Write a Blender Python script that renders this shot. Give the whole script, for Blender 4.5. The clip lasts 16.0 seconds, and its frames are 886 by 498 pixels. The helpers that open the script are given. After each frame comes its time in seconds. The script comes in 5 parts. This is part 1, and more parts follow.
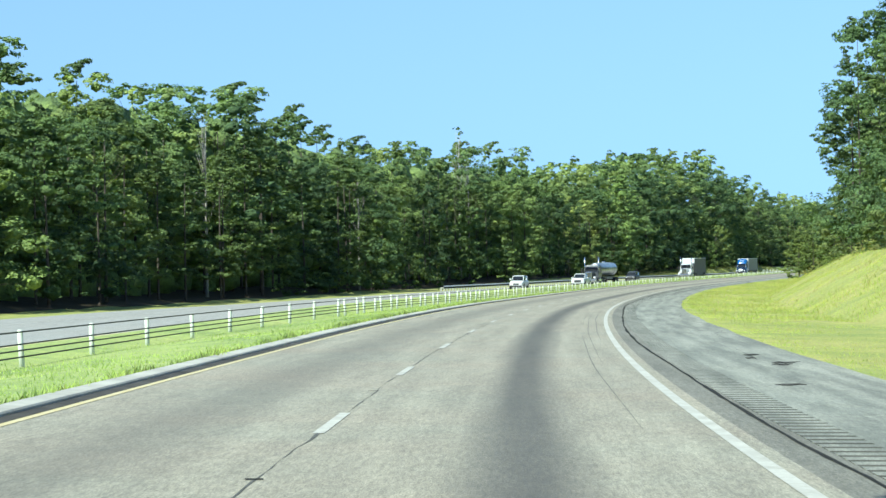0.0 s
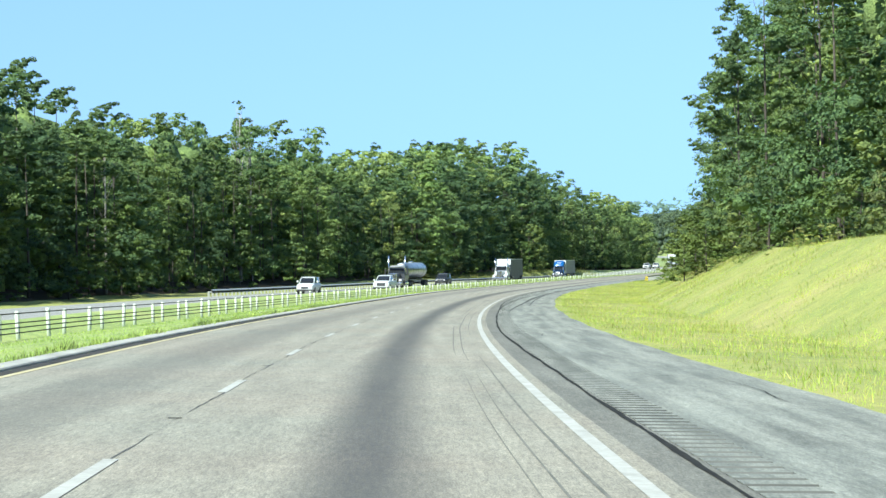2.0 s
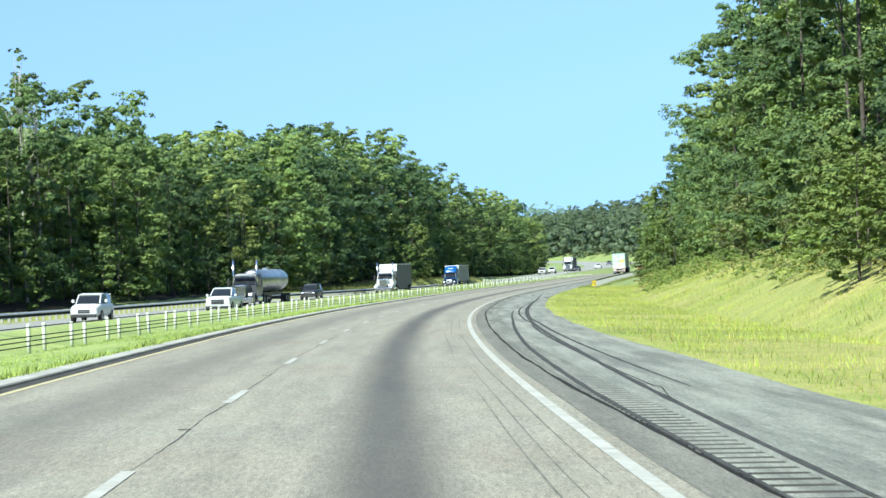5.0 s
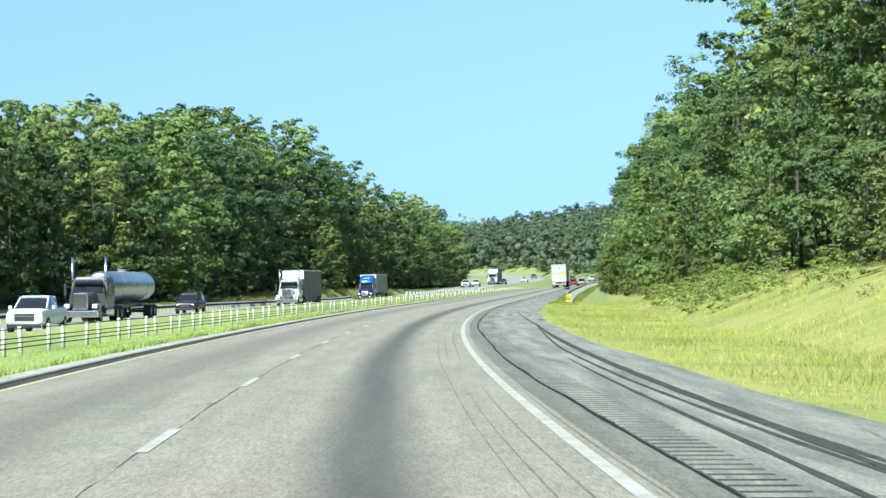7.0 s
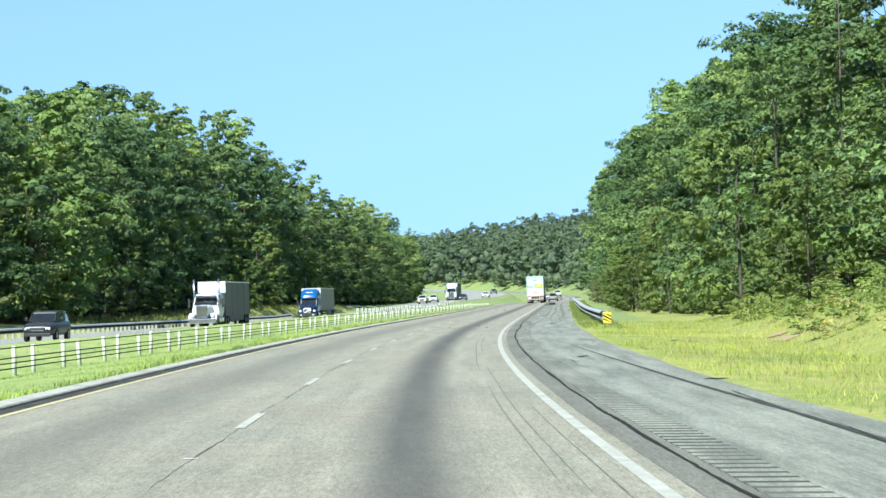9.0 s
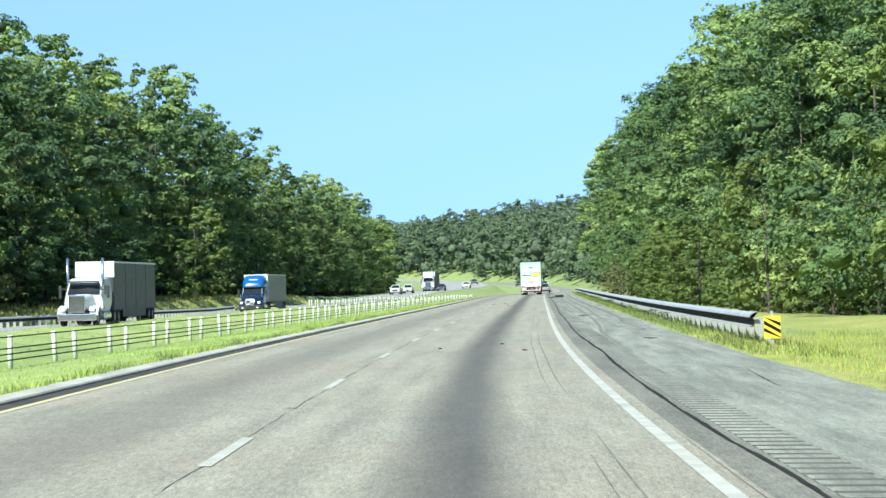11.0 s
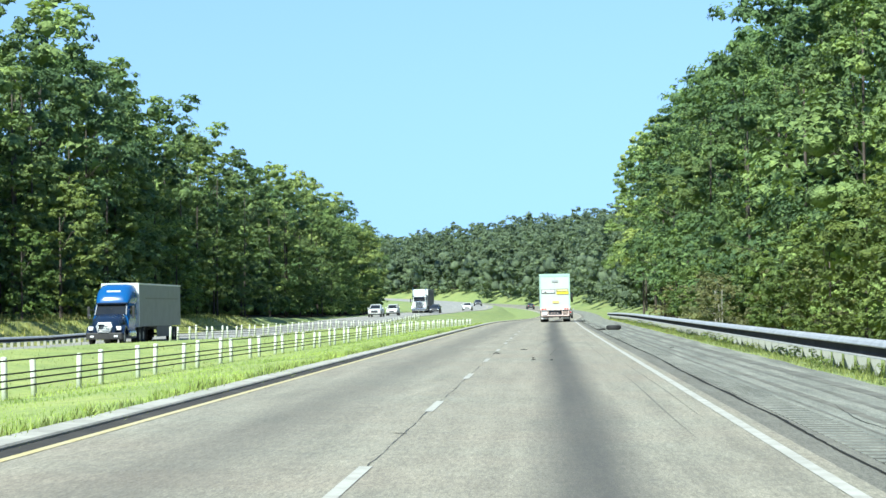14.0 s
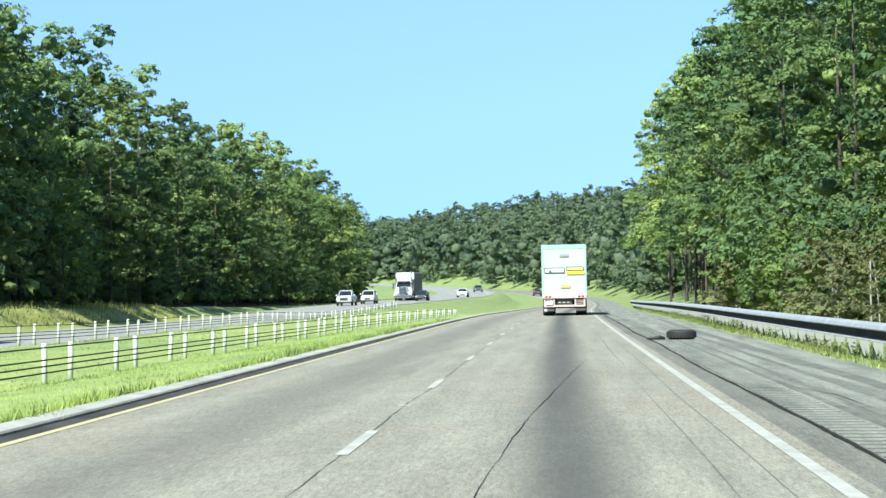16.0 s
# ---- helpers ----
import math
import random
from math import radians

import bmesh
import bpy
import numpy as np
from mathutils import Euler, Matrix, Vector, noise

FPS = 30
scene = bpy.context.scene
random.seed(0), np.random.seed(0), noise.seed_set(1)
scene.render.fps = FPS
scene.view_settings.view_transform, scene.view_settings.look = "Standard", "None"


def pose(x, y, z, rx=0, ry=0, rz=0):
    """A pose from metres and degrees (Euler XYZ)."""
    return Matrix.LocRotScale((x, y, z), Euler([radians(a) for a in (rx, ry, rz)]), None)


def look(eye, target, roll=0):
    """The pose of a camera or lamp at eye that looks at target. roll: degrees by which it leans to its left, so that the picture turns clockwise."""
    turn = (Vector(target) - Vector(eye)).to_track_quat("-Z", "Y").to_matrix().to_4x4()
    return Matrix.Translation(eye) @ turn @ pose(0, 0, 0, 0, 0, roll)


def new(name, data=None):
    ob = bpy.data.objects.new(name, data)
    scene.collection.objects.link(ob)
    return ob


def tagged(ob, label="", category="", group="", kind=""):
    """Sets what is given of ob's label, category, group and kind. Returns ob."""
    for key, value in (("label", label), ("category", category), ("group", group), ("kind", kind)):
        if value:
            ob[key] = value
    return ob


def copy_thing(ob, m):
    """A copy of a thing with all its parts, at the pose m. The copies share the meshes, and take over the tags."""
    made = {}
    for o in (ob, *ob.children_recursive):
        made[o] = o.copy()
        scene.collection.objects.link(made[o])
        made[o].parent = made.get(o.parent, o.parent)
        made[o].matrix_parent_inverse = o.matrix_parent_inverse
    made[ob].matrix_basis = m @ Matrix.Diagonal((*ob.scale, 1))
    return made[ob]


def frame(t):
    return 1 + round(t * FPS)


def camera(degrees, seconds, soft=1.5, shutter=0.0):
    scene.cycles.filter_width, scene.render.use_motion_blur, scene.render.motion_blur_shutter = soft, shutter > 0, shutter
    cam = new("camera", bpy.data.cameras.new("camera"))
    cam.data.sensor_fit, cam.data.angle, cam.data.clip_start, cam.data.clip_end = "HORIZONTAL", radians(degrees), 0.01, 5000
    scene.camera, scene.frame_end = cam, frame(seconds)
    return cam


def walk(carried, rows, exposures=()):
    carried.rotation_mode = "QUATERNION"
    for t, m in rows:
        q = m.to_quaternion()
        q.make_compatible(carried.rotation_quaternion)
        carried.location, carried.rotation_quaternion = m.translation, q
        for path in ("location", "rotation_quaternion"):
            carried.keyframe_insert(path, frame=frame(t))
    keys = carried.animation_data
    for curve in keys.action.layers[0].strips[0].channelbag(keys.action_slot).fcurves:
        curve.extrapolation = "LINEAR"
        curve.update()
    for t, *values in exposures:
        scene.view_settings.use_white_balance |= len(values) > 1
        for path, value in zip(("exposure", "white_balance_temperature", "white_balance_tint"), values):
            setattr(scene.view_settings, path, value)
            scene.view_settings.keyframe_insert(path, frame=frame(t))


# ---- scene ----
EXPOSURES = [(0.0, 0.9, 5960.0, -4.0), (2.0, 1.0, 5900.0, 0.0), (16.0, 1.0, 5900.0, 0.0)]
cam = camera(23.643, 16.0, soft=1.5)
PATH = [
    (0.0, (1.605, 0.000, 1.275), (0.647, 99.966, 3.717), -1.550),
    (0.5, (1.906, 13.853, 1.336), (4.697, 113.786, 3.714), -1.249),
    (1.0, (2.395, 27.738, 1.422), (8.053, 127.546, 3.950), -1.022),
    (1.5, (2.966, 41.598, 1.535), (10.420, 141.284, 4.215), -0.972),
    (2.0, (3.723, 55.507, 1.667), (12.369, 155.104, 4.030), -1.338),
    (2.5, (4.590, 69.494, 1.799), (14.371, 168.997, 3.660), -1.953),
    (3.0, (5.574, 83.505, 1.925), (16.420, 182.901, 3.607), -2.590),
    (3.5, (6.677, 97.641, 2.046), (18.460, 196.925, 4.029), -3.206),
    (4.0, (7.898, 111.932, 2.164), (20.733, 211.078, 4.472), -3.356),
    (4.5, (9.259, 126.115, 2.278), (23.165, 225.111, 4.811), -3.253),
    (5.0, (10.753, 140.191, 2.401), (25.749, 239.024, 5.069), -2.887),
    (5.5, (12.378, 154.172, 2.533), (28.465, 252.832, 5.258), -2.455),
    (6.0, (14.135, 168.073, 2.675), (31.291, 266.551, 5.456), -2.088),
    (6.5, (16.025, 181.905, 2.825), (34.206, 280.195, 5.742), -1.920),
    (7.0, (18.051, 195.666, 2.982), (37.307, 293.746, 6.080), -1.951),
    (7.5, (20.176, 209.282, 3.140), (40.404, 307.152, 6.644), -1.969),
    (8.0, (22.424, 222.882, 3.299), (43.218, 320.621, 7.115), -1.870),
    (8.5, (24.856, 236.583, 3.460), (46.024, 334.238, 7.382), -2.040),
    (9.0, (27.435, 250.240, 3.620), (49.117, 347.788, 7.415), -2.155),
    (9.5, (30.182, 263.887, 3.782), (52.212, 361.361, 7.443), -2.157),
    (10.0, (33.095, 277.519, 3.952), (55.375, 374.942, 7.480), -2.042),
    (10.5, (36.156, 291.163, 4.130), (58.674, 388.536, 7.536), -1.888),
    (11.0, (39.348, 304.846, 4.318), (62.150, 402.155, 7.655), -1.753),
    (11.5, (42.650, 318.598, 4.518), (65.811, 415.821, 7.878), -1.692),
    (12.0, (46.059, 332.420, 4.727), (69.651, 429.535, 8.185), -1.706),
    (12.5, (49.610, 346.371, 4.943), (73.535, 443.400, 8.543), -1.578),
    (13.0, (53.305, 360.428, 5.163), (77.135, 457.471, 9.012), -1.286),
    (13.5, (57.184, 374.584, 5.385), (80.426, 471.755, 9.577), -0.925),
    (14.0, (61.207, 388.772, 5.608), (83.648, 486.124, 9.962), -0.777),
    (14.5, (65.284, 402.851, 5.833), (87.234, 500.324, 9.985), -1.029),
    (15.0, (69.337, 416.850, 6.058), (91.157, 514.366, 9.851), -1.374),
    (15.5, (73.309, 430.724, 6.283), (95.241, 528.222, 9.934), -1.142),
    (16.0, (77.243, 444.570, 6.510), (99.212, 542.057, 10.226), -0.801),
]
walk(cam, [(t, look(eye, aim, roll)) for t, eye, aim, roll in PATH], EXPOSURES)

# ---- world, sun, exposure ----
SUN_AZ, SUN_EL = 221.0, 50.0            # compass degrees clockwise from +y, and height of the sun
world = bpy.data.worlds.new("sky")
scene.world = world
world.use_nodes = True
wn = world.node_tree
sky = wn.nodes.new("ShaderNodeTexSky")
sky.sky_type = "NISHITA"
sky.sun_disc = False
sky.sun_elevation, sky.sun_rotation = radians(SUN_EL), radians(SUN_AZ)
sky_co = wn.nodes.new("ShaderNodeTexCoord")         # an even summer sky right down to the horizon
sky_in, sky_dir = wn.nodes.new("ShaderNodeSeparateXYZ"), wn.nodes.new("ShaderNodeCombineXYZ")
wn.links.new(sky_co.outputs["Generated"], sky_in.inputs[0])


def sky_math(op, a, b):
    n = wn.nodes.new("ShaderNodeMath")
    n.operation = op
    wn.links.new(a, n.inputs[0])
    n.inputs[1].default_value = b
    return n.outputs[0]


sky_z = sky_math("POWER", sky_math("ADD", sky_math("POWER", sky_math("MULTIPLY", sky_math("MAXIMUM", sky_in.outputs[2], 0.0), 0.52), 2.0), 0.118 ** 2), 0.5)
for i, o in enumerate((sky_in.outputs[0], sky_in.outputs[1], sky_z)):
    wn.links.new(o, sky_dir.inputs[i])
wn.links.new(sky_dir.outputs[0], sky.inputs["Vector"])
sky.altitude, sky.air_density, sky.dust_density, sky.ozone_density = 3500.0, 1.0, 0.0, 1.5
wn.nodes["Background"].inputs["Strength"].default_value = 0.086
haze = wn.nodes.new("ShaderNodeMix")          # summer haze: the sky leans to cyan
haze.data_type, haze.blend_type = "RGBA", "MULTIPLY"
haze.inputs[0].default_value = 1.0
haze.inputs[7].default_value = (1.06, 1.08, 1.12, 1)
wn.links.new(sky.outputs[0], haze.inputs[6])
wn.links.new(haze.outputs[2], wn.nodes["Background"].inputs["Color"])
sun = new("sun", bpy.data.lights.new("sun", "SUN"))
sun.data.energy, sun.data.angle, sun.data.color = 5.0, radians(0.6), (1.0, 0.955, 0.835)
_az, _el = radians(SUN_AZ), radians(SUN_EL)
SUN_DIR = Vector((math.sin(_az) * math.cos(_el), math.cos(_az) * math.cos(_el), math.sin(_el)))
sun.matrix_world = look(SUN_DIR * 300, (0, 0, 0))


# ---- materials ----
class Nodes:
    """A small helper to write node materials."""

    def __init__(self, name):
        self.m = bpy.data.materials.new(name)
        self.m.use_nodes = True
        self.t = self.m.node_tree
        self.b = self.t.nodes["Principled BSDF"]
        self.out = self.t.nodes["Material Output"]

    def add(self, kind, **values):
        n = self.t.nodes.new(kind)
        for k, v in values.items():
            n.inputs[k].default_value = v
        return n

    def link(self, a, b):
        self.t.links.new(a, b)

    def coords(self, which="Object", scale=(1, 1, 1)):
        c = self.t.nodes.new("ShaderNodeTexCoord")
        m = self.t.nodes.new("ShaderNodeMapping")
        m.inputs["Scale"].default_value = scale
        self.link(c.outputs[which], m.inputs["Vector"])
        return m.outputs[0]

    def noise(self, vec, scale, detail=4.0, rough=0.6):
        n = self.add("ShaderNodeTexNoise", Scale=scale, Detail=detail, Roughness=rough)
        self.link(vec, n.inputs["Vector"])
        return n.outputs["Fac"]

    def ramp(self, fac, stops):
        r = self.t.nodes.new("ShaderNodeValToRGB")
        e = r.color_ramp.elements
        while len(e) < len(stops):
            e.new(0.5)
        for el, (p, c) in zip(e, stops):
            el.position = p
            el.color = (*c, 1) if len(c) == 3 else c
        self.link(fac, r.inputs["Fac"])
        return r.outputs["Color"]

    def mix(self, fac, a, b, mode="MIX"):
        n = self.t.nodes.new("ShaderNodeMix")
        n.data_type, n.blend_type = "RGBA", mode
        for sock, v in ((n.inputs[0], fac), (n.inputs[6], a), (n.inputs[7], b)):
            if hasattr(v, "is_linked"):
                self.link(v, sock)
            elif isinstance(v, (int, float)):
                sock.default_value = v
            else:
                sock.default_value = (*v, 1)
        return n.outputs[2]

    def math(self, op, a, b=0.0, c=0.0):
        n = self.t.nodes.new("ShaderNodeMath")
        n.operation = op
        for sock, v in zip(n.inputs, (a, b, c)):
            if hasattr(v, "is_linked"):
                self.link(v, sock)
            else:
                sock.default_value = v
        return n.outputs[0]

    def bump(self, height, strength=0.3, distance=0.02):
        n = self.add("ShaderNodeBump", Strength=strength, Distance=distance)
        self.link(height, n.inputs["Height"])
        self.link(n.outputs[0], self.b.inputs["Normal"])

    def finish(self, color=None, rough=0.6, metal=0.0):
        if color is not None:
            if hasattr(color, "is_linked"):
                self.link(color, self.b.inputs["Base Color"])
            else:
                self.b.inputs["Base Color"].default_value = (*color, 1)
        if hasattr(rough, "is_linked"):
            self.link(rough, self.b.inputs["Roughness"])
        else:
            self.b.inputs["Roughness"].default_value = rough
        self.b.inputs["Metallic"].default_value = metal
        return self.m


def band(n, x, centre, width):
    """1 at centre, falling to 0 at width on either side, softly."""
    d = n.math("ABSOLUTE", n.math("SUBTRACT", x, centre))
    k = n.math("SUBTRACT", 1.0, n.math("DIVIDE", d, width))
    k = n.math("MAXIMUM", k, 0.0)
    return n.math("SMOOTH_MIN", n.math("MULTIPLY", k, 1.3), 1.0, 0.3)


def asphalt(name, light, dark, tint, oil=True, blotch=0.5, edge=0.2):
    n = Nodes(name)
    uv = n.coords("UV")
    sep = n.t.nodes.new("ShaderNodeSeparateXYZ")
    n.link(uv, sep.inputs[0])
    along = n.coords("UV", (1.0, 0.06, 1.0))
    grain = n.coords("UV", (1.0, 0.12, 1.0))
    fine = n.noise(grain, 26.0, 4.0, 0.7)
    grit = n.noise(grain, 90.0, 2.0, 0.6)
    streak = n.noise(along, 2.2, 5.0, 0.65)
    patch = n.noise(uv, 0.22, 4.0, 0.6)
    col = n.mix(n.ramp(streak, [(0.5 - edge, (0, 0, 0)), (0.5 + edge, (1, 1, 1))]), dark, light)
    col = n.mix(n.math("MULTIPLY", n.ramp(patch, [(0.35, (0, 0, 0)), (0.7, (1, 1, 1))]), blotch), col, tint)
    col = n.mix(0.62, col, n.ramp(fine, [(0.3, (0.5, 0.5, 0.5)), (0.7, (1.4, 1.4, 1.36))]), "MULTIPLY")
    col = n.mix(0.5, col, n.ramp(n.noise(n.coords("UV", (1.0, 0.3, 1.0)), 3.2, 4.0, 0.7), [(0.32, (0.78, 0.78, 0.79)), (0.68, (1.14, 1.14, 1.12))]), "MULTIPLY")
    col = n.mix(0.45, col, n.ramp(grit, [(0.3, (0.4, 0.4, 0.4)), (0.7, (1.6, 1.6, 1.6))]), "MULTIPLY")
    if oil:
        wob = n.math("MULTIPLY", n.math("SUBTRACT", n.noise(along, 0.8, 3.0), 0.5), 0.35)
        x = n.math("ADD", sep.outputs["X"], wob)
        soft = n.math("ADD", 0.55, n.math("MULTIPLY", streak, 0.9))
        a = n.math("MULTIPLY", n.math("MULTIPLY", band(n, x, 1.85, 0.62), soft), 0.74)
        b = n.math("MULTIPLY", n.math("MULTIPLY", band(n, x, -1.55, 0.95), soft), 0.34)
        oilc = n.math("MINIMUM", n.math("ADD", a, b), 0.86)
        col = n.mix(oilc, col, (0.052, 0.052, 0.052))
    n.bump(grit, 0.35, 0.006)
    n.b.inputs["Specular IOR Level"].default_value = 0.15
    return n.finish(col, n.math("ADD", 0.72, n.math("MULTIPLY", fine, 0.2)))


def plain(name, a, b, scale=3.0, rough=0.6, metal=0.0, bumpy=0.0, which="Object"):
    """A surface of one stuff with grain and wear at two scales."""
    n = Nodes(name)
    v = n.coords(which)
    f1, f2 = n.noise(v, scale, 5.0), n.noise(v, scale * 9, 3.0)
    col = n.mix(n.ramp(f1, [(0.3, (0, 0, 0)), (0.7, (1, 1, 1))]), a, b)
    col = n.mix(0.25, col, n.ramp(f2, [(0.3, (0.6, 0.6, 0.6)), (0.7, (1.25, 1.25, 1.25))]), "MULTIPLY")
    if bumpy:
        n.bump(f2, bumpy, 0.01)
    if rough > 0.75:
        n.b.inputs["Specular IOR Level"].default_value = 0.15
    return n.finish(col, rough, metal)


def leaves(name, stops, glow=0.2, lush=False):
    """Foliage: hue by tree and by leaf, some light passing through."""
    n = Nodes(name)
    info = n.t.nodes.new("ShaderNodeObjectInfo")
    geo = n.t.nodes.new("ShaderNodeNewGeometry")
    tree = n.ramp(info.outputs["Random"], stops)
    isl = n.ramp(geo.outputs["Random Per Island"], [(0.0, (0.82, 0.84, 0.82)), (0.5, (1, 1, 1)), (1.0, (1.2, 1.16, 1.03))])
    col = n.mix(1.0, tree, isl, "MULTIPLY")
    # broad noise puts the contrast of lit and dark leaf masses into the colour
    spot = n.noise(n.coords("Object"), 0.24, 3.0)
    col = n.mix(0.8, col, n.ramp(spot, [(0.35, (0.55, 0.6, 0.65)), (0.65, (1.36, 1.34, 1.1))]), "MULTIPLY")
    if lush:
        v = n.coords("Object")
        fine = n.noise(v, 3.4, 3.0, 0.7)
        # fine noise paints the dark gaps between leaves
        col = n.mix(0.6, col, n.ramp(fine, [(0.32, (0.5, 0.54, 0.55)), (0.5, (1, 1, 1)), (0.7, (1.5, 1.45, 1.25))]), "MULTIPLY")
        n.bump(fine, 1.0, 0.5)
    n.finish(col, 0.65)
    n.b.inputs["Specular IOR Level"].default_value = 0.2
    tr = n.t.nodes.new("ShaderNodeBsdfTranslucent")
    n.link(n.mix(1.0, col, (1.3, 1.35, 0.6), "MULTIPLY"), tr.inputs["Color"])
    mx = n.t.nodes.new("ShaderNodeMixShader")
    mx.inputs[0].default_value = glow
    n.link(n.b.outputs[0], mx.inputs[1])
    n.link(tr.outputs[0], mx.inputs[2])
    n.link(mx.outputs[0], n.out.inputs["Surface"])
    return n.m


def grass_ground(name, stops):
    n = Nodes(name)
    v = n.coords("Object")
    big, mid, fine = n.noise(v, 0.11, 6.0, 0.7), n.noise(v, 0.7, 5.0, 0.65), n.noise(v, 7.0, 4.0, 0.7)
    col = n.ramp(big, list(zip((0.32, 0.5, 0.64, 0.74), stops)))
    col = n.mix(0.75, col, n.ramp(mid, [(0.3, (0.75, 0.8, 0.75)), (0.7, (1.25, 1.2, 1.1))]), "MULTIPLY")
    col = n.mix(0.8, col, n.ramp(fine, [(0.3, (0.65, 0.68, 0.65)), (0.7, (1.4, 1.33, 1.25))]), "MULTIPLY")
    n.bump(fine, 0.8, 0.1)
    return n.finish(col, 0.85)


M_ROAD = asphalt("aged_asphalt_lanes", (0.295, 0.283, 0.23), (0.19, 0.184, 0.153), (0.27, 0.225, 0.178))
M_SHOULDER = asphalt("grey_asphalt_shoulder", (0.27, 0.272, 0.235), (0.135, 0.138, 0.122), (0.2, 0.21, 0.185), oil=False, blotch=0.5, edge=0.12)
M_JOINT = asphalt("dark_asphalt_strip", (0.2, 0.197, 0.17), (0.115, 0.113, 0.098), (0.15, 0.14, 0.118), oil=False)
M_FARROAD = asphalt("pale_asphalt_far_lanes", (0.3, 0.3, 0.285), (0.23, 0.23, 0.22), (0.28, 0.265, 0.24), oil=False)
M_TAR = plain("black_tar", (0.012, 0.012, 0.011), (0.03, 0.029, 0.026), 6.0, 0.95)
M_RUBBER_MARK = plain("tyre_rubber_on_asphalt", (0.035, 0.035, 0.034), (0.07, 0.069, 0.064), 3.0, 0.9)
M_WHITE = plain("white_road_paint", (0.3, 0.296, 0.265), (0.42, 0.415, 0.375), 2.2, 0.85)
M_SEAM = plain("dirt_in_the_joint", (0.06, 0.06, 0.056), (0.12, 0.118, 0.105), 3.0, 0.8)
# rail face: the shade below its top edge is painted into this colour
M_RAILSHADE = plain("dark_weathered_steel", (0.018, 0.019, 0.022), (0.042, 0.043, 0.048), 1.5, 0.9)
M_SCUFF = plain("faint_rubber_scuff", (0.1, 0.098, 0.086), (0.19, 0.185, 0.158), 2.0, 0.9)
M_STAIN = plain("dark_stain_on_asphalt", (0.1, 0.1, 0.088), (0.18, 0.178, 0.155), 1.2, 0.9)
M_REFLECTOR = plain("white_reflector", (0.6, 0.6, 0.58), (0.75, 0.75, 0.72), 7.0, 0.4)
M_YELLOW = plain("worn_yellow_road_paint", (0.46, 0.38, 0.16), (0.5, 0.44, 0.27), 4.0, 0.6)
M_KERB = plain("pale_concrete_kerb", (0.27, 0.262, 0.235), (0.42, 0.41, 0.365), 0.9, 0.85, bumpy=0.4)
M_GUTTER = plain("dirty_gutter", (0.035, 0.033, 0.03), (0.075, 0.07, 0.062), 1.2, 0.85, bumpy=0.4)
# one dark colour for the dirt and the shade down in the grooves
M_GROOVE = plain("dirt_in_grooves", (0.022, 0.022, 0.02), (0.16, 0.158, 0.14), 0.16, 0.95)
M_GRASS = grass_ground("mown_grass", ((0.185, 0.225, 0.06), (0.255, 0.27, 0.074), (0.292, 0.28, 0.095), (0.34, 0.295, 0.13)))
M_MEDIAN = grass_ground("lush_median_grass", ((0.165, 0.225, 0.075), (0.25, 0.31, 0.098), (0.29, 0.33, 0.115), (0.345, 0.325, 0.15)))
M_FIELD = grass_ground("far_field_grass", ((0.15, 0.205, 0.075), (0.19, 0.24, 0.085), (0.22, 0.25, 0.09), (0.26, 0.26, 0.12)))
M_BLADE = leaves("grass_blades", [(0.0, (0.41, 0.485, 0.135)), (1.0, (0.41, 0.485, 0.135))], 0.5)
M_BLADE_LUSH = leaves("lush_grass_blades", [(0.0, (0.42, 0.51, 0.19)), (1.0, (0.42, 0.51, 0.19))], 0.5)
M_BLADE_PALE = leaves("pale_grass_blades", [(0.0, (0.42, 0.45, 0.2)), (1.0, (0.42, 0.45, 0.2))], 0.4)
M_BLADE_WILD = leaves("wild_grass_blades", [(0.0, (0.2, 0.23, 0.085)), (1.0, (0.2, 0.23, 0.085))], 0.35)
M_BLADE_DRY = leaves("dry_grass_blades", [(0.0, (0.46, 0.42, 0.18)), (1.0, (0.46, 0.42, 0.18))], 0.4)
M_LEAF = leaves("broad_leaves", [(0.0, (0.085, 0.14, 0.072)), (0.4, (0.14, 0.218, 0.097)), (0.6, (0.208, 0.295, 0.12)), (0.85, (0.275, 0.362, 0.137)), (1.0, (0.35, 0.415, 0.15))], lush=True)
M_VINE = leaves("vine_leaves", [(0.0, (0.153, 0.231, 0.077)), (1.0, (0.204, 0.254, 0.086))], lush=True)
M_NEEDLE = leaves("pine_needles", [(0.0, (0.13, 0.196, 0.094)), (0.5, (0.188, 0.26, 0.112)), (1.0, (0.257, 0.325, 0.126))], 0.25, True)
M_SCRUB = leaves("scrub_leaves", [(0.0, (0.107, 0.156, 0.056)), (0.6, (0.150, 0.209, 0.067)), (1.0, (0.212, 0.216, 0.113))], lush=True)
M_DRYLEAF = leaves("dry_brush_leaves", [(0.0, (0.16, 0.18, 0.09)), (0.5, (0.21, 0.2, 0.11)), (1.0, (0.18, 0.23, 0.09))], 0.2, True)
M_WEED = leaves("weed_leaves", [(0.0, (0.19, 0.26, 0.08)), (0.6, (0.25, 0.3, 0.1)), (1.0, (0.33, 0.31, 0.13))], 0.3)
# the haze of distance is mixed into these two leaf colours
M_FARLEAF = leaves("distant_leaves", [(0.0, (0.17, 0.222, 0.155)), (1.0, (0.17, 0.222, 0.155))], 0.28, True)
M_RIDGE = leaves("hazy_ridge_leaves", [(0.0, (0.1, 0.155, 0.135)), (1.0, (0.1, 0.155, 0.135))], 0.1)
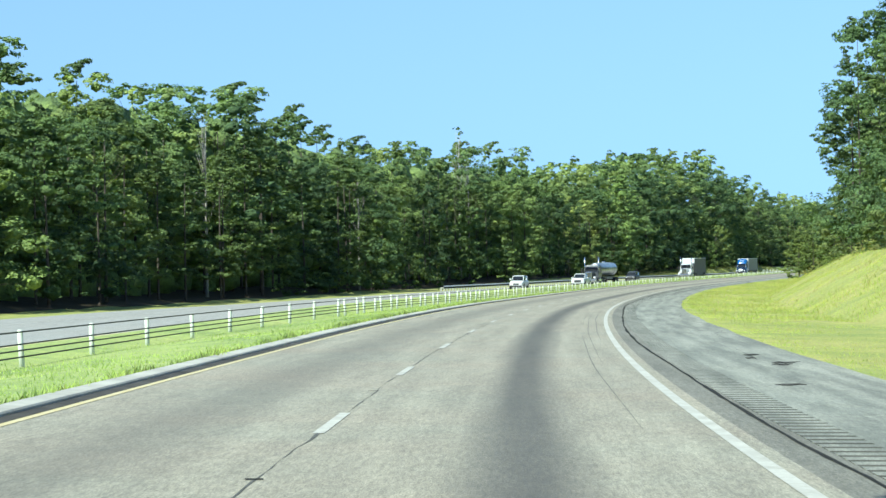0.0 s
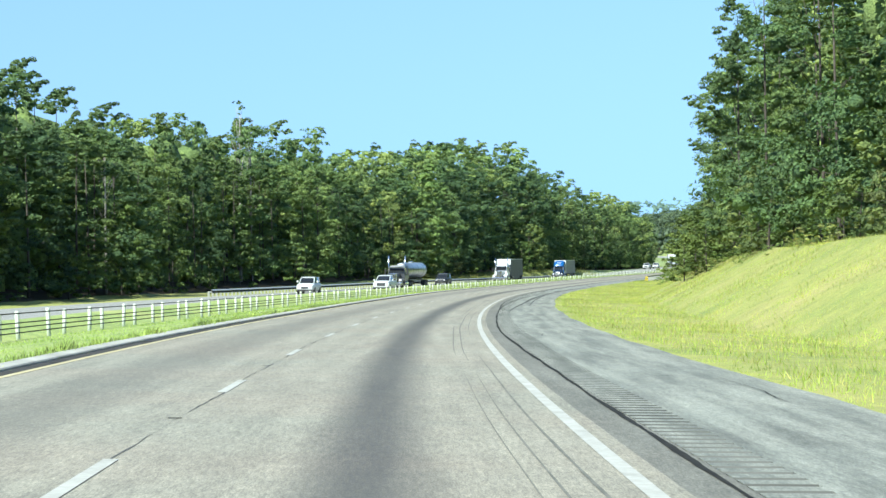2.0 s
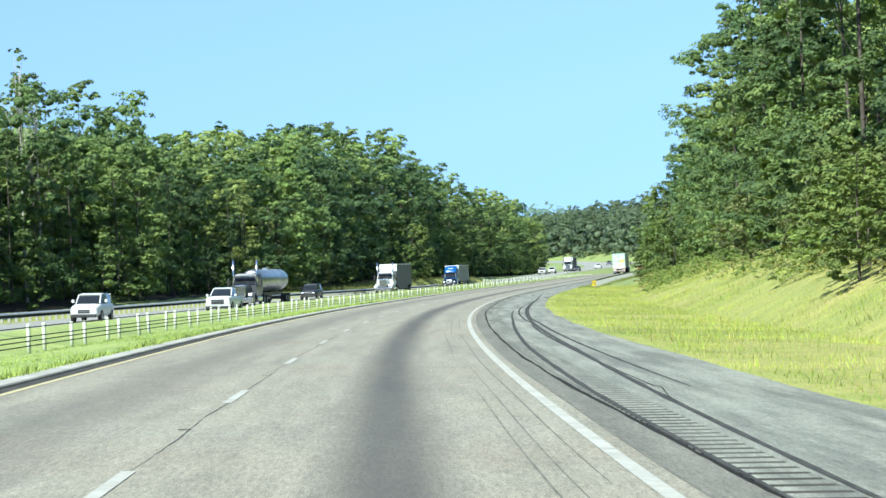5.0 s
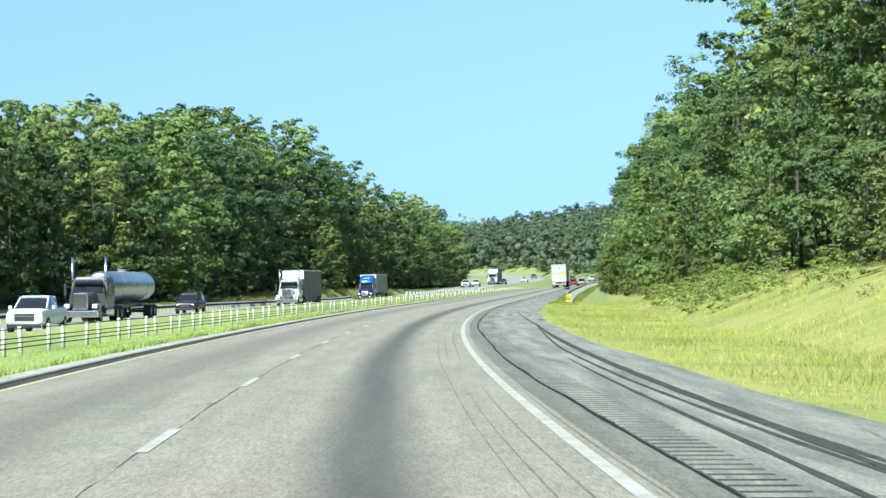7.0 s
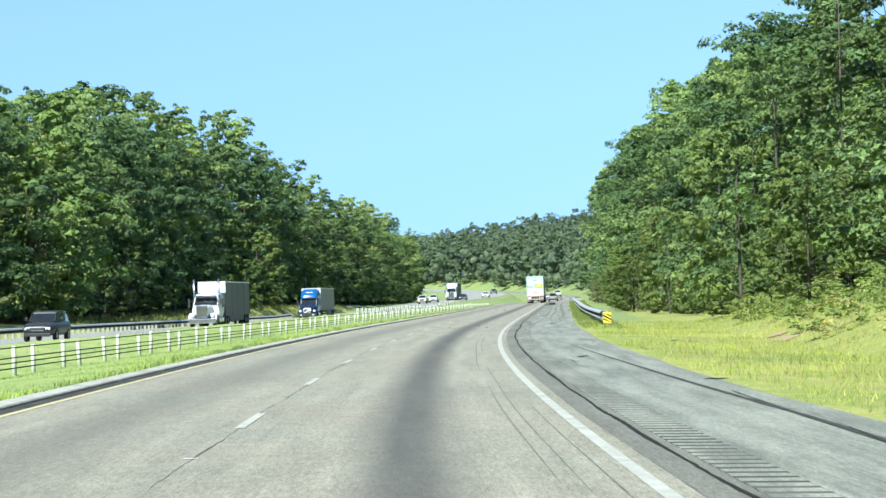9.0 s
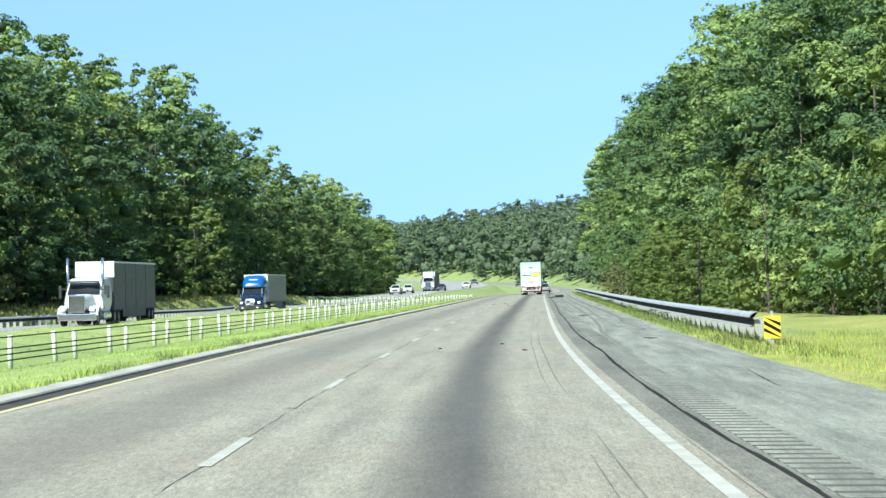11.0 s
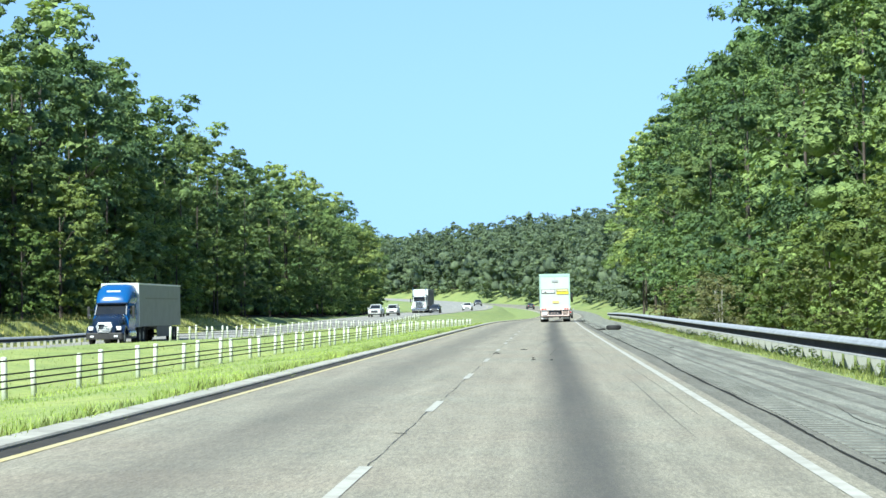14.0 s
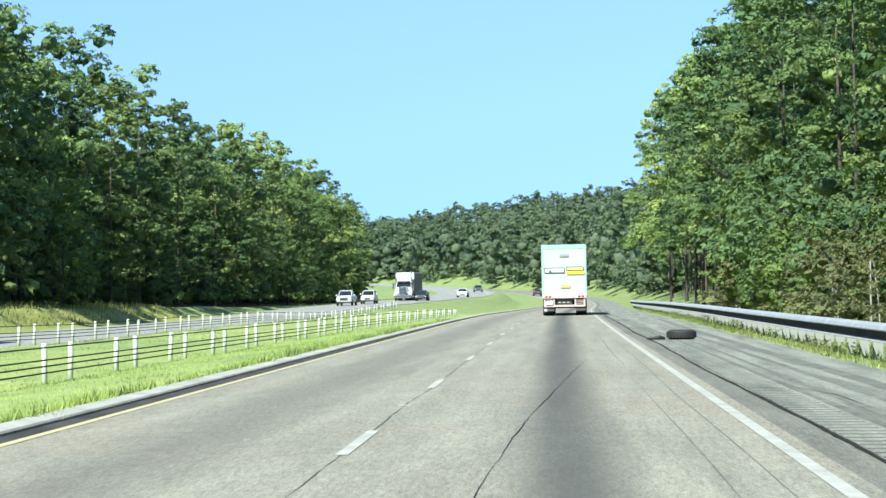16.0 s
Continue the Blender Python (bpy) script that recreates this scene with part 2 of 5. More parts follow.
M_LITTER = plain("forest_floor_litter", (0.03, 0.026, 0.018), (0.07, 0.058, 0.036), 0.8, 0.95, bumpy=0.6)
M_BARK = plain("grey_brown_bark", (0.055, 0.045, 0.037), (0.13, 0.112, 0.095), 2.0, 0.9, bumpy=0.7)
M_PALEBARK = plain("pale_dead_bark", (0.3, 0.28, 0.25), (0.45, 0.42, 0.38), 2.0, 0.9, bumpy=0.5)
M_SOIL = plain("red_clay", (0.26, 0.2, 0.11), (0.34, 0.27, 0.15), 0.6, 0.95, bumpy=0.6)
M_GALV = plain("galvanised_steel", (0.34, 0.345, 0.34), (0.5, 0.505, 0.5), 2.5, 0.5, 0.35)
M_POST = plain("white_plastic_sleeve", (0.55, 0.585, 0.5), (0.69, 0.715, 0.62), 2.0, 0.5)
M_POSTSTEEL = plain("dull_zinc_post", (0.27, 0.28, 0.26), (0.4, 0.41, 0.37), 2.0, 0.6)
M_WIRE = plain("dark_wire_rope", (0.03, 0.03, 0.028), (0.07, 0.07, 0.065), 8.0, 0.8)
M_TYRE = plain("black_rubber", (0.016, 0.016, 0.016), (0.03, 0.03, 0.03), 6.0, 0.75)


# ---- the road's line: curvature (1/km), grade (%), crossfall (%) ----
KAPPA = [1.623, 1.02, 0.698, 0.708, 0.646, 0.603, 0.835, 0.707, 0.772, 0.712, 0.154, -0.024, 0.001, 0.03, 0.106, 0.156, 0.159, 0.109, 0.011, -0.129, -0.302, -0.501, -0.717, -0.944, -1.175, -1.407, -1.636, -1.862, -2.088]
GRADE = [0.149, 1.013, 0.774, 1.137, 1.147, 1.438, 1.519, 1.561, 1.573, 1.202, 1.205, 1.591, 2.109, 2.587, 2.932, 3.145, 3.328]
BANK = [2.442, 3.853, 3.271, 1.945, -0.311, -0.96, -0.847, -0.488, -0.096]
SD = np.arange(-140.0, 1900.0, 2.0)
_k = np.interp(SD, np.append(np.arange(-20.0, 1101.0, 40.0), (1340.0, 1400.0)), KAPPA + [-2.2, 0.0]) * 1e-3
_th = np.cumsum(_k) * 2.0
_th -= np.interp(0, SD, _th)
_g = np.interp(SD, np.append(np.arange(-20.0, 1101.0, 70.0), 1250.0), GRADE + [1.0]) * 0.01
_x, _y, _z = np.cumsum(np.sin(_th)) * 2.0, np.cumsum(np.cos(_th)) * 2.0, np.cumsum(_g) * 2.0
_x, _y, _z = (a - np.interp(0, SD, a) for a in (_x, _y, _z))
_e = np.interp(SD, np.arange(-20.0, 1101.0, 140.0), BANK) * 0.01


def far_u(s):
    """How far left of the dashed line the middle of the other carriageway runs."""
    return np.interp(s, (-140, 0, 260, 540, 700, 800, 900, 1900), (-18.2, -18.2, -19.3, -26.0, -26.0, -19.5, -18.0, -18.0))


def far_dz(s):
    return np.interp(s, (-140, 0, 260, 400, 540, 640, 712, 770, 850, 1900), (-0.85, -0.85, -0.85, -0.8, -0.8, -0.25, 0.75, 1.25, 1.35, 1.0))


def dz(s, u):
    """How far the ground lies above the plane of the lanes at station s, offset u (right is positive)."""
    s, u = np.broadcast_arrays(np.asarray(s, float), np.asarray(u, float))
    fo, fd = far_u(s), far_dz(s)
    treeline = np.interp(s, (0, 200, 300, 380, 480, 560, 640, 750, 900), (-1.6, -1.5, -1.0, -0.3, -0.1, 0.8, 1.1, 0.9, 0.3))
    slope = np.interp(s, (0, 60, 90, 140, 200, 240, 300, 350, 385, 450, 600, 750, 950, 1100), (2.6, 3.0, 3.3, 3.4, 3.2, 2.5, 2.1, 1.6, 0.2, -1.2, -0.8, 1.5, 2.5, 3.0))
    hill = np.interp(s, (0, 340, 400, 560, 800, 980, 1120, 1400), (6, 5, 0, 1, 6, 12, 10, 7))
    crest = np.interp(s, (-140, 60, 110, 240, 330, 480, 510, 545, 600), (-0.5, -0.25, -0.02, 0.0, -0.02, -0.05, -0.25, -0.42, -0.28)) + np.where(s > 600, fd + 0.08, 0.0) * np.clip((s - 600) / 40, 0, 1)
    out = np.zeros(u.shape)
    knots = [(-300.0 + 0 * s, treeline + 10), (-90.0 + 0 * s, treeline + 3), (-46.0 + 0 * s, treeline + 0.5), (-38.0 + 0 * s, treeline),
             (fo - 9.5, fd - 0.15), (fo - 8.0, fd), (fo + 5.6, fd), (fo + 7.0, crest), (-9.0 + 0 * s, -0.47 + 0 * s), (-5.6 + 0 * s, -0.1 + 0 * s), (-3.73 + 0 * s, 0.05 + 0 * s),
             (-3.6 + 0 * s, -0.12 + 0 * s), (6.95 + 0 * s, -0.12 + 0 * s), (7.12 + 0 * s, -0.03 + 0 * s), (9.0 + 0 * s, -0.1 + 0 * s), (13.4 + 0 * s, -0.2 + 0 * s),
             (20.0 + 0 * s, slope), (32.0 + 0 * s, slope + 0.25 * hill), (60.0 + 0 * s, slope + hill * 0.9), (150.0 + 0 * s, slope + 1.6 * hill), (300.0 + 0 * s, slope + 2.0 * hill)]
    for (u0, d0), (u1, d1) in zip(knots, knots[1:]):
        k = (u - u0) / np.maximum(u1 - u0, 1e-6)
        out = np.where((k >= 0) & (k <= 1), d0 + (d1 - d0) * k, out)
    return np.where(u < -300, knots[0][1], np.where(u > 300, knots[-1][1], out))


def at(s, u, h=0.0):
    """World points at station s, offset u, h above the plane of the lanes."""
    s, u = np.broadcast_arrays(np.asarray(s, float), np.asarray(u, float))
    th, x, y, z, e = (np.interp(s, SD, a) for a in (_th, _x, _y, _z, _e))
    return np.stack([x + u * np.cos(th), y - u * np.sin(th), z - e * u + h], -1)


def on_ground(s, u, h=0.0):
    return at(s, u, dz(s, u) + h)


def heading(s):
    """The road's turn about z at s, in degrees, for pose()."""
    return -math.degrees(float(np.interp(s, SD, _th)))


def stand(s, u, h=0.0, turn=0.0, lean=True):
    """A pose on the ground at (s, u), facing along the road, plus turn degrees."""
    p = on_ground(s, u, h)
    m = pose(*p, 0, 0, heading(s) + turn)
    if lean:
        g, e = float(np.interp(s, SD, _g)), float(np.interp(s, SD, _e))
        m = pose(*p) @ pose(0, 0, 0, 0, 0, heading(s)) @ pose(0, 0, 0, math.degrees(math.atan(g)), math.degrees(math.atan(e)), 0) @ pose(0, 0, 0, 0, 0, turn)
    return m


# ---- building helpers ----
def mesh_object(name, verts, faces, material, uv=None, smooth=False):
    me = bpy.data.meshes.new(name)
    me.from_pydata([tuple(v) for v in verts], [], [tuple(f) for f in faces])
    for m in (material if isinstance(material, (list, tuple)) else [material]):
        me.materials.append(m)
    if uv is not None:
        lay = me.uv_layers.new(name="UVMap")
        idx = np.zeros(len(me.loops), np.int32)
        me.loops.foreach_get("vertex_index", idx)
        lay.data.foreach_set("uv", np.asarray(uv, np.float32)[idx].ravel())
    if smooth:
        me.polygons.foreach_set("use_smooth", [True] * len(me.polygons))
    me.update()
    return new(name, me)


def under(ob, parent, label=""):
    ob.parent = parent
    if label:
        ob["label"] = label
    return ob


def empty(name, m=None):
    ob = new(name)
    ob.empty_display_size = 0.3
    if m is not None:
        ob.matrix_world = m
    return ob


def strip(name, s, us, material, h=0.0, ground=False, skirt=0.0):
    """A ribbon along stations s with cross-section offsets us: a list of (u, height) rows; u may be arrays over s."""
    rows, uv = [], []
    for u, hh in us:
        u = np.broadcast_to(np.asarray(u, float), s.shape)
        hh = np.broadcast_to(np.asarray(hh, float), s.shape)
        rows.append(on_ground(s, u, h + hh) if ground else at(s, u, h + hh))
        uv.append(np.stack([u, s], -1))
    n, k = len(s), len(rows)
    verts = np.stack(rows, 1).reshape(-1, 3)
    uvs = np.stack(uv, 1).reshape(-1, 2)
    faces = [(i * k + j, i * k + j + 1, (i + 1) * k + j + 1, (i + 1) * k + j) for i in range(n - 1) for j in range(k - 1)]
    return mesh_object(name, verts, faces, material, uvs)


def box_bm(bm, x0, x1, y0, y1, z0, z1, bevel=0.0):
    vs = [bm.verts.new((x, y, z)) for z in (z0, z1) for x, y in ((x0, y0), (x1, y0), (x1, y1), (x0, y1))]
    fs = [bm.faces.new([vs[i] for i in f]) for f in ((3, 2, 1, 0), (4, 5, 6, 7), (0, 1, 5, 4), (1, 2, 6, 5), (2, 3, 7, 6), (3, 0, 4, 7))]
    if bevel:
        es = list({e for f in fs for e in f.edges})
        bmesh.ops.bevel(bm, geom=es, offset=bevel, segments=2, affect="EDGES", profile=0.6)


def part(name, bm, material, parent, label="", smooth=False):
    me = bpy.data.meshes.new(name)
    bm.to_mesh(me)
    bm.free()
    me.materials.append(material)
    if smooth:
        me.polygons.foreach_set("use_smooth", [True] * len(me.polygons))
    return under(new(name, me), parent, label)


def box_part(name, dims, material, parent, label="", bevel=0.0, at_=None):
    bm = bmesh.new()
    box_bm(bm, *dims, bevel=bevel)
    ob = part(name, bm, material, parent, label)
    if at_ is not None:
        ob.matrix_basis = at_
    return ob


def tube(points, radii, sides=6):
    """Verts and faces of a tapered tube through the points."""
    verts, faces = [], []
    pts = [Vector(p) for p in points]
    for i, p in enumerate(pts):
        d = (pts[min(i + 1, len(pts) - 1)] - pts[max(i - 1, 0)]).normalized()
        a = d.orthogonal().normalized() if abs(d.z) < 0.9 else Vector((1, 0, 0)).cross(d).normalized()
        b = d.cross(a)
        for j in range(sides):
            w = 2 * math.pi * j / sides
            verts.append(p + (a * math.cos(w) + b * math.sin(w)) * radii[i])
    for i in range(len(pts) - 1):
        for j in range(sides):
            k = (j + 1) % sides
            faces.append((i * sides + j, i * sides + k, (i + 1) * sides + k, (i + 1) * sides + j))
    faces.append(tuple(range(sides - 1, -1, -1)))
    faces.append(tuple(range((len(pts) - 1) * sides, len(pts) * sides)))
    return verts, faces


def bank_wood(s):
    """Offset of the first row of trees on the bank by the shoulder."""
    return np.interp(s, (90, 120, 150, 190, 215, 260, 350, 442, 500, 560, 600, 640, 760, 900), (34, 30.5, 27, 23.6, 22.2, 22.6, 23.2, 22.6, 20.4, 18.4, 17.4, 16.3, 15.6, 16.5))


# ---- ground, one sheet to the horizon ----
def build_ground():
    s = np.concatenate([np.arange(-120, 700, 4.0), np.arange(700, 1640, 8.0)])
    u = np.concatenate([[-300, -220, -160, -120, -95, -75, -62], np.arange(-54, -10, 1.0), [-9, -8, -7, -6.3, -5.6, -4.8, -4.1, -3.73, -3.6, 0, 3.5, 6.95, 7.12, 8, 9, 10, 11.5, 13.4, 14.5, 16, 18, 20, 23, 26, 29, 32, 38, 46, 60, 80, 110, 150, 220, 300]])
    S, U = np.meshgrid(s, u, indexing="ij")
    P = on_ground(S, U)
    rough = np.array([noise.noise(Vector((a * 0.13, b * 0.35, 1.7))) for a, b in zip(S.ravel(), U.ravel())]).reshape(S.shape)
    amp = np.interp(U, (-40, -12, -5.6, -4, 7.2, 9, 14, 30), (0.25, 0.05, 0.05, 0.0, 0.0, 0.06, 0.12, 0.4))
    fo = far_u(S)
    P[..., 2] += rough * amp * np.where((U > fo - 9) & (U < fo + 6), 0, 1)
    n, k = len(s), len(u)
    verts = list(P.reshape(-1, 3))
    faces = [(i * k + j, i * k + j + 1, (i + 1) * k + j + 1, (i + 1) * k + j) for i in range(n - 1) for j in range(k - 1)]
    b = len(verts)
    verts += [(-4500, -4500, -14), (4500, -4500, -14), (4500, 4500, -14), (-4500, 4500, -14)]
    faces.append((b, b + 1, b + 2, b + 3))
    ob = mesh_object("ground", verts, faces, [M_GRASS, M_LITTER, M_MEDIAN, M_FIELD], smooth=True)
    sc, uc = np.repeat((s[1:] + s[:-1]) / 2, k - 1), np.tile((u[1:] + u[:-1]) / 2, n - 1)
    # between s 440 and 700 litter reaches further out, standing in for tree shade
    wild = (uc < np.interp(sc, (0, 440, 470, 640, 700), (-39.5, -39.5, -38.5, -38.5, -39.5))) | ((uc > bank_wood(sc) - 2.0) & (sc > 96) & (sc < 690)) | ((uc > 26) & (sc > 690))
    median = (uc > far_u(sc) + 5.0) & (uc < -3.0) & (sc < 690)
    field = (sc > 660) | ((sc > 366) & (uc > 7) & (uc < 12))
    ob.data.polygons.foreach_set("material_index", np.append(np.where(wild, 1, np.where(median, 2, np.where(field, 3, 0))), 0).astype(np.int32))
    return tagged(ob, "mown roadside grass, bright green and yellowing, over rolling ground", "ground", kind="structure")


build_ground()
S_ROAD = np.concatenate([np.arange(-60, 640, 3.0), np.arange(640, 1400, 6.0)])


def wave(s, f, a, seed):
    return np.array([noise.noise(Vector((v * f, seed, 0.3))) for v in s]) * a


def build_road():
    tagged(strip("road", S_ROAD, [(-3.41, -0.2), (-3.41, 0), (-1.7, 0), (0, 0), (1.9, 0), (3.9, 0), (3.9, -0.2)], M_ROAD), "pale worn asphalt carriageway with a dark oil track", "road", kind="structure")
    edge = 7.1 + wave(S_ROAD, 0.25, 0.12, 4.0) + wave(S_ROAD, 0.09, 0.12, 14.0)
    tagged(strip("road_shoulder", S_ROAD, [(4.84, -0.2), (4.84, 0), (6.0, 0), (edge, -0.015), (edge + 0.12, -0.15)], M_SHOULDER), "grey cracked asphalt hard shoulder", "road shoulder", kind="structure")
    tagged(strip("road_edge_strip", S_ROAD, [(3.9, -0.004), (4.34, -0.004)], M_JOINT), "darker asphalt strip between lane and shoulder", "road", kind="structure")
    tagged(strip("kerb", S_ROAD, [(-3.41, -0.1), (-3.412, 0.035), (-3.43, 0.055), (-3.7, 0.07), (-3.735, 0.055), (-3.74, -0.15)], M_KERB), "low pale concrete kerb along the median", "kerb", kind="structure")
    fo = far_u(S_ROAD)
    fd = far_dz(S_ROAD)
    tagged(strip("far_road", S_ROAD, [(fo - 6.9, fd - 0.2), (fo - 6.9, fd + 0.05), (fo, fd + 0.07), (fo + 5.0, fd + 0.05), (fo + 5.0, fd - 0.2)], M_FARROAD), "pale asphalt of the opposite carriageway", "road", kind="structure")
    # paint
    tagged(strip("edge_line", S_ROAD, [(3.605, 0.005), (3.735, 0.005)], M_WHITE), "solid white edge line", "road marking", kind="structure")
    tagged(strip("median_line", S_ROAD, [(-3.185, 0.005), (-3.08, 0.005)], M_YELLOW), "solid yellow line by the median kerb", "road marking", kind="structure")
    g = wave(S_ROAD, 0.15, 0.04, 15.0)
    tagged(strip("gutter", S_ROAD, [(-3.409, 0.012), (-3.19 + g, 0.004)], M_GUTTER), "dark dirty gutter along the kerb", "gutter", kind="structure")
    tagged(strip("far_edge_line", S_ROAD, [(fo - 3.75, fd + 0.068), (fo - 3.6, fd + 0.068)], M_WHITE), "solid white edge line of the opposite carriageway", "road marking", kind="structure")
    tagged(strip("far_median_line", S_ROAD, [(fo + 3.6, fd + 0.068), (fo + 3.75, fd + 0.068)], M_YELLOW), "solid yellow line of the opposite carriageway", "road marking", kind="structure")
    lane = tagged(empty("lane_line"), "broken white line between the two lanes", "road marking", kind="structure")
    for k in range(-4, 80):
        e = 58.84 + 12.192 * k
        ob = strip("dash", np.linspace(e - 3.05, e, 4), [(-0.055, 0.006), (0.055, 0.006)], M_WHITE)
        under(ob, lane)
    # tar in the joints and cracks
    s = np.arange(-40, 640, 0.35)
    w = 0.012 + np.abs(wave(s, 0.2, 0.035, 9.0)) + np.abs(wave(s, 2.3, 0.012, 19.0))
    c = 4.25 + wave(s, 0.05, 0.12, 2.0) + wave(s, 0.3, 0.03, 5.0) + wave(s, 2.7, 0.012, 6.0)
    tagged(strip("shoulder_joint", s, [(c - w, 0.004), (c + w, 0.004)], M_TAR), "black tar seam between lane and shoulder", "tar seam", kind="structure")
    s = np.arange(-40, 640, 0.4)
    c = 0.0 + wave(s, 0.2, 0.05, 12.0) + wave(s, 1.1, 0.02, 3.0) + wave(s, 2.6, 0.012, 8.0)
    w = np.maximum(0.001, 0.005 + wave(s, 0.45, 0.01, 7.0) + wave(s, 2.2, 0.01, 17.0))
    tagged(strip("lane_joint", s, [(c - w, 0.0035), (c + w, 0.0035)], M_SEAM), "thin dark joint along the lane line", "tar seam", kind="structure")


build_road()


def build_rumble():
    """The shoulder's milled band: flat ribs and grooves darkened for dirt and shade."""
    a = np.arange(-60, 640, 0.45)
    ds = np.array([0.0, 0.29, 0.315, 0.425])
    hs = np.array([0.0, 0.0, -0.016, -0.016])
    s = np.append((a[:, None] + ds[None]).ravel(), 640.0)
    h = np.append(np.tile(hs, len(a)), 0.0)
    lo, hi = at(s, 4.34, h), at(s, 4.84, h)
    n = len(s)
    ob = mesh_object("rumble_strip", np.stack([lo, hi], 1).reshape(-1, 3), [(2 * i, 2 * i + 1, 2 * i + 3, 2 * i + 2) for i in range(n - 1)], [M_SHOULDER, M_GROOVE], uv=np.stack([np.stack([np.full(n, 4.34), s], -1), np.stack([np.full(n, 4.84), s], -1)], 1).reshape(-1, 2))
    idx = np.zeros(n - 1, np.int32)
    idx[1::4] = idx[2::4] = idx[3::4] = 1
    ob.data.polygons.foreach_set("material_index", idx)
    tagged(ob, "ribbed rumble strip milled into the grey shoulder", "rumble strip", kind="stuff")
    s = np.arange(640, 1400, 6.0)
    tagged(strip("shoulder_band", s, [(4.34, 0), (4.84, 0)], M_SHOULDER), "smooth band of the far shoulder", "road shoulder", kind="structure")


build_rumble()


# ---- plants ----
def sprigs(rng, centres, normals, size, loose=0.35, fine=True):
    """Leaf sprays: a pointed quad (or triangle) at each centre, its face near the normal."""
    n = len(centres)
    nrm = normals + rng.normal(0, loose, (n, 3))
    nrm /= np.linalg.norm(nrm, axis=1)[:, None] + 1e-9
    a = np.cross(nrm, rng.normal(0, 1, (n, 3)))
    a /= np.linalg.norm(a, axis=1)[:, None] + 1e-9
    b = np.cross(nrm, a)
    L = size * rng.uniform(0.6, 1.4, (n, 1))
    W = L * rng.uniform(0.5, 0.85, (n, 1))
    if fine:
        q = np.stack([centres - a * L * 0.5, centres + b * W * 0.5 - nrm * L * 0.1, centres + a * L * 0.5, centres - b * W * 0.5 - nrm * L * 0.1], 1)
        return q.reshape(-1, 3), np.arange(4 * n).reshape(n, 4)
    q = np.stack([centres - a * L * 0.4 + b * W * 0.7, centres - a * L * 0.35 - b * W * 0.7, centres + a * L * 0.55], 1)
    return q.reshape(-1, 3), np.arange(3 * n).reshape(n, 3)


def ico(n):
    bm = bmesh.new()
    bmesh.ops.create_icosphere(bm, subdivisions=n, radius=1.0)
    v, f = np.array([p.co for p in bm.verts]), np.array([[q.index for q in p.verts] for p in bm.faces])
    bm.free()
    return v, f


ICO_COARSE = ico(1)


def lumps(rng, C, R, form, rough=0.2):
    """Uneven closed lumps of foliage: centres C, half-axes R."""
    v, f = form
    n, k = len(C), len(v)
    a = rng.uniform(0, 2 * math.pi, n)
    ca, sa = np.cos(a)[:, None], np.sin(a)[:, None]
    unit = np.stack([v[None, :, 0] * ca - v[None, :, 1] * sa, v[None, :, 0] * sa + v[None, :, 1] * ca, np.repeat(v[None, :, 2], n, 0)], -1)
    V = C[:, None] + unit * R[:, None] * (1 + rng.normal(0, rough, (n, k, 1)).clip(-0.38, 0.45))
    return V.reshape(-1, 3), (f[None] + (np.arange(n) * k)[:, None, None]).reshape(-1, 3)


def leafage(rng, C, A, puffs, per, size, fine=False):
    """Sprays of leaves in puffs over the clumps, thickest above and towards +x."""
    n = len(C)
    d = rng.normal(0, 1, (n * puffs, 3)) + np.array([0.35, 0, 0.2])
    d /= np.linalg.norm(d, axis=1)[:, None]
    d[:, 2] = np.where(d[:, 2] < -0.45, -d[:, 2], d[:, 2])
    R = np.repeat(A, puffs, 0)
    pc = np.repeat(C, puffs, 0) + d * R * rng.uniform(0.62, 1.12, (n * puffs, 1))
    rp = R.mean(1) * rng.uniform(0.26, 0.48, n * puffs)
    m = n * puffs * per
    e = rng.normal(0, 1, (m, 3)) + np.repeat(d, per, 0) * 0.5
    e /= np.linalg.norm(e, axis=1)[:, None]
    e[:, 2] = np.where(e[:, 2] < -0.25, -e[:, 2], e[:, 2])
    P = np.repeat(pc, per, 0) + e * np.repeat(rp, per)[:, None] * rng.uniform(0.55, 1.2, (m, 1)) * np.array([1.1, 1.1, 0.8])
    return sprigs(rng, P, e * 0.6 + np.repeat(d, per, 0) * 0.4 + np.array([0, 0, 0.25]), size, 0.36, fine)


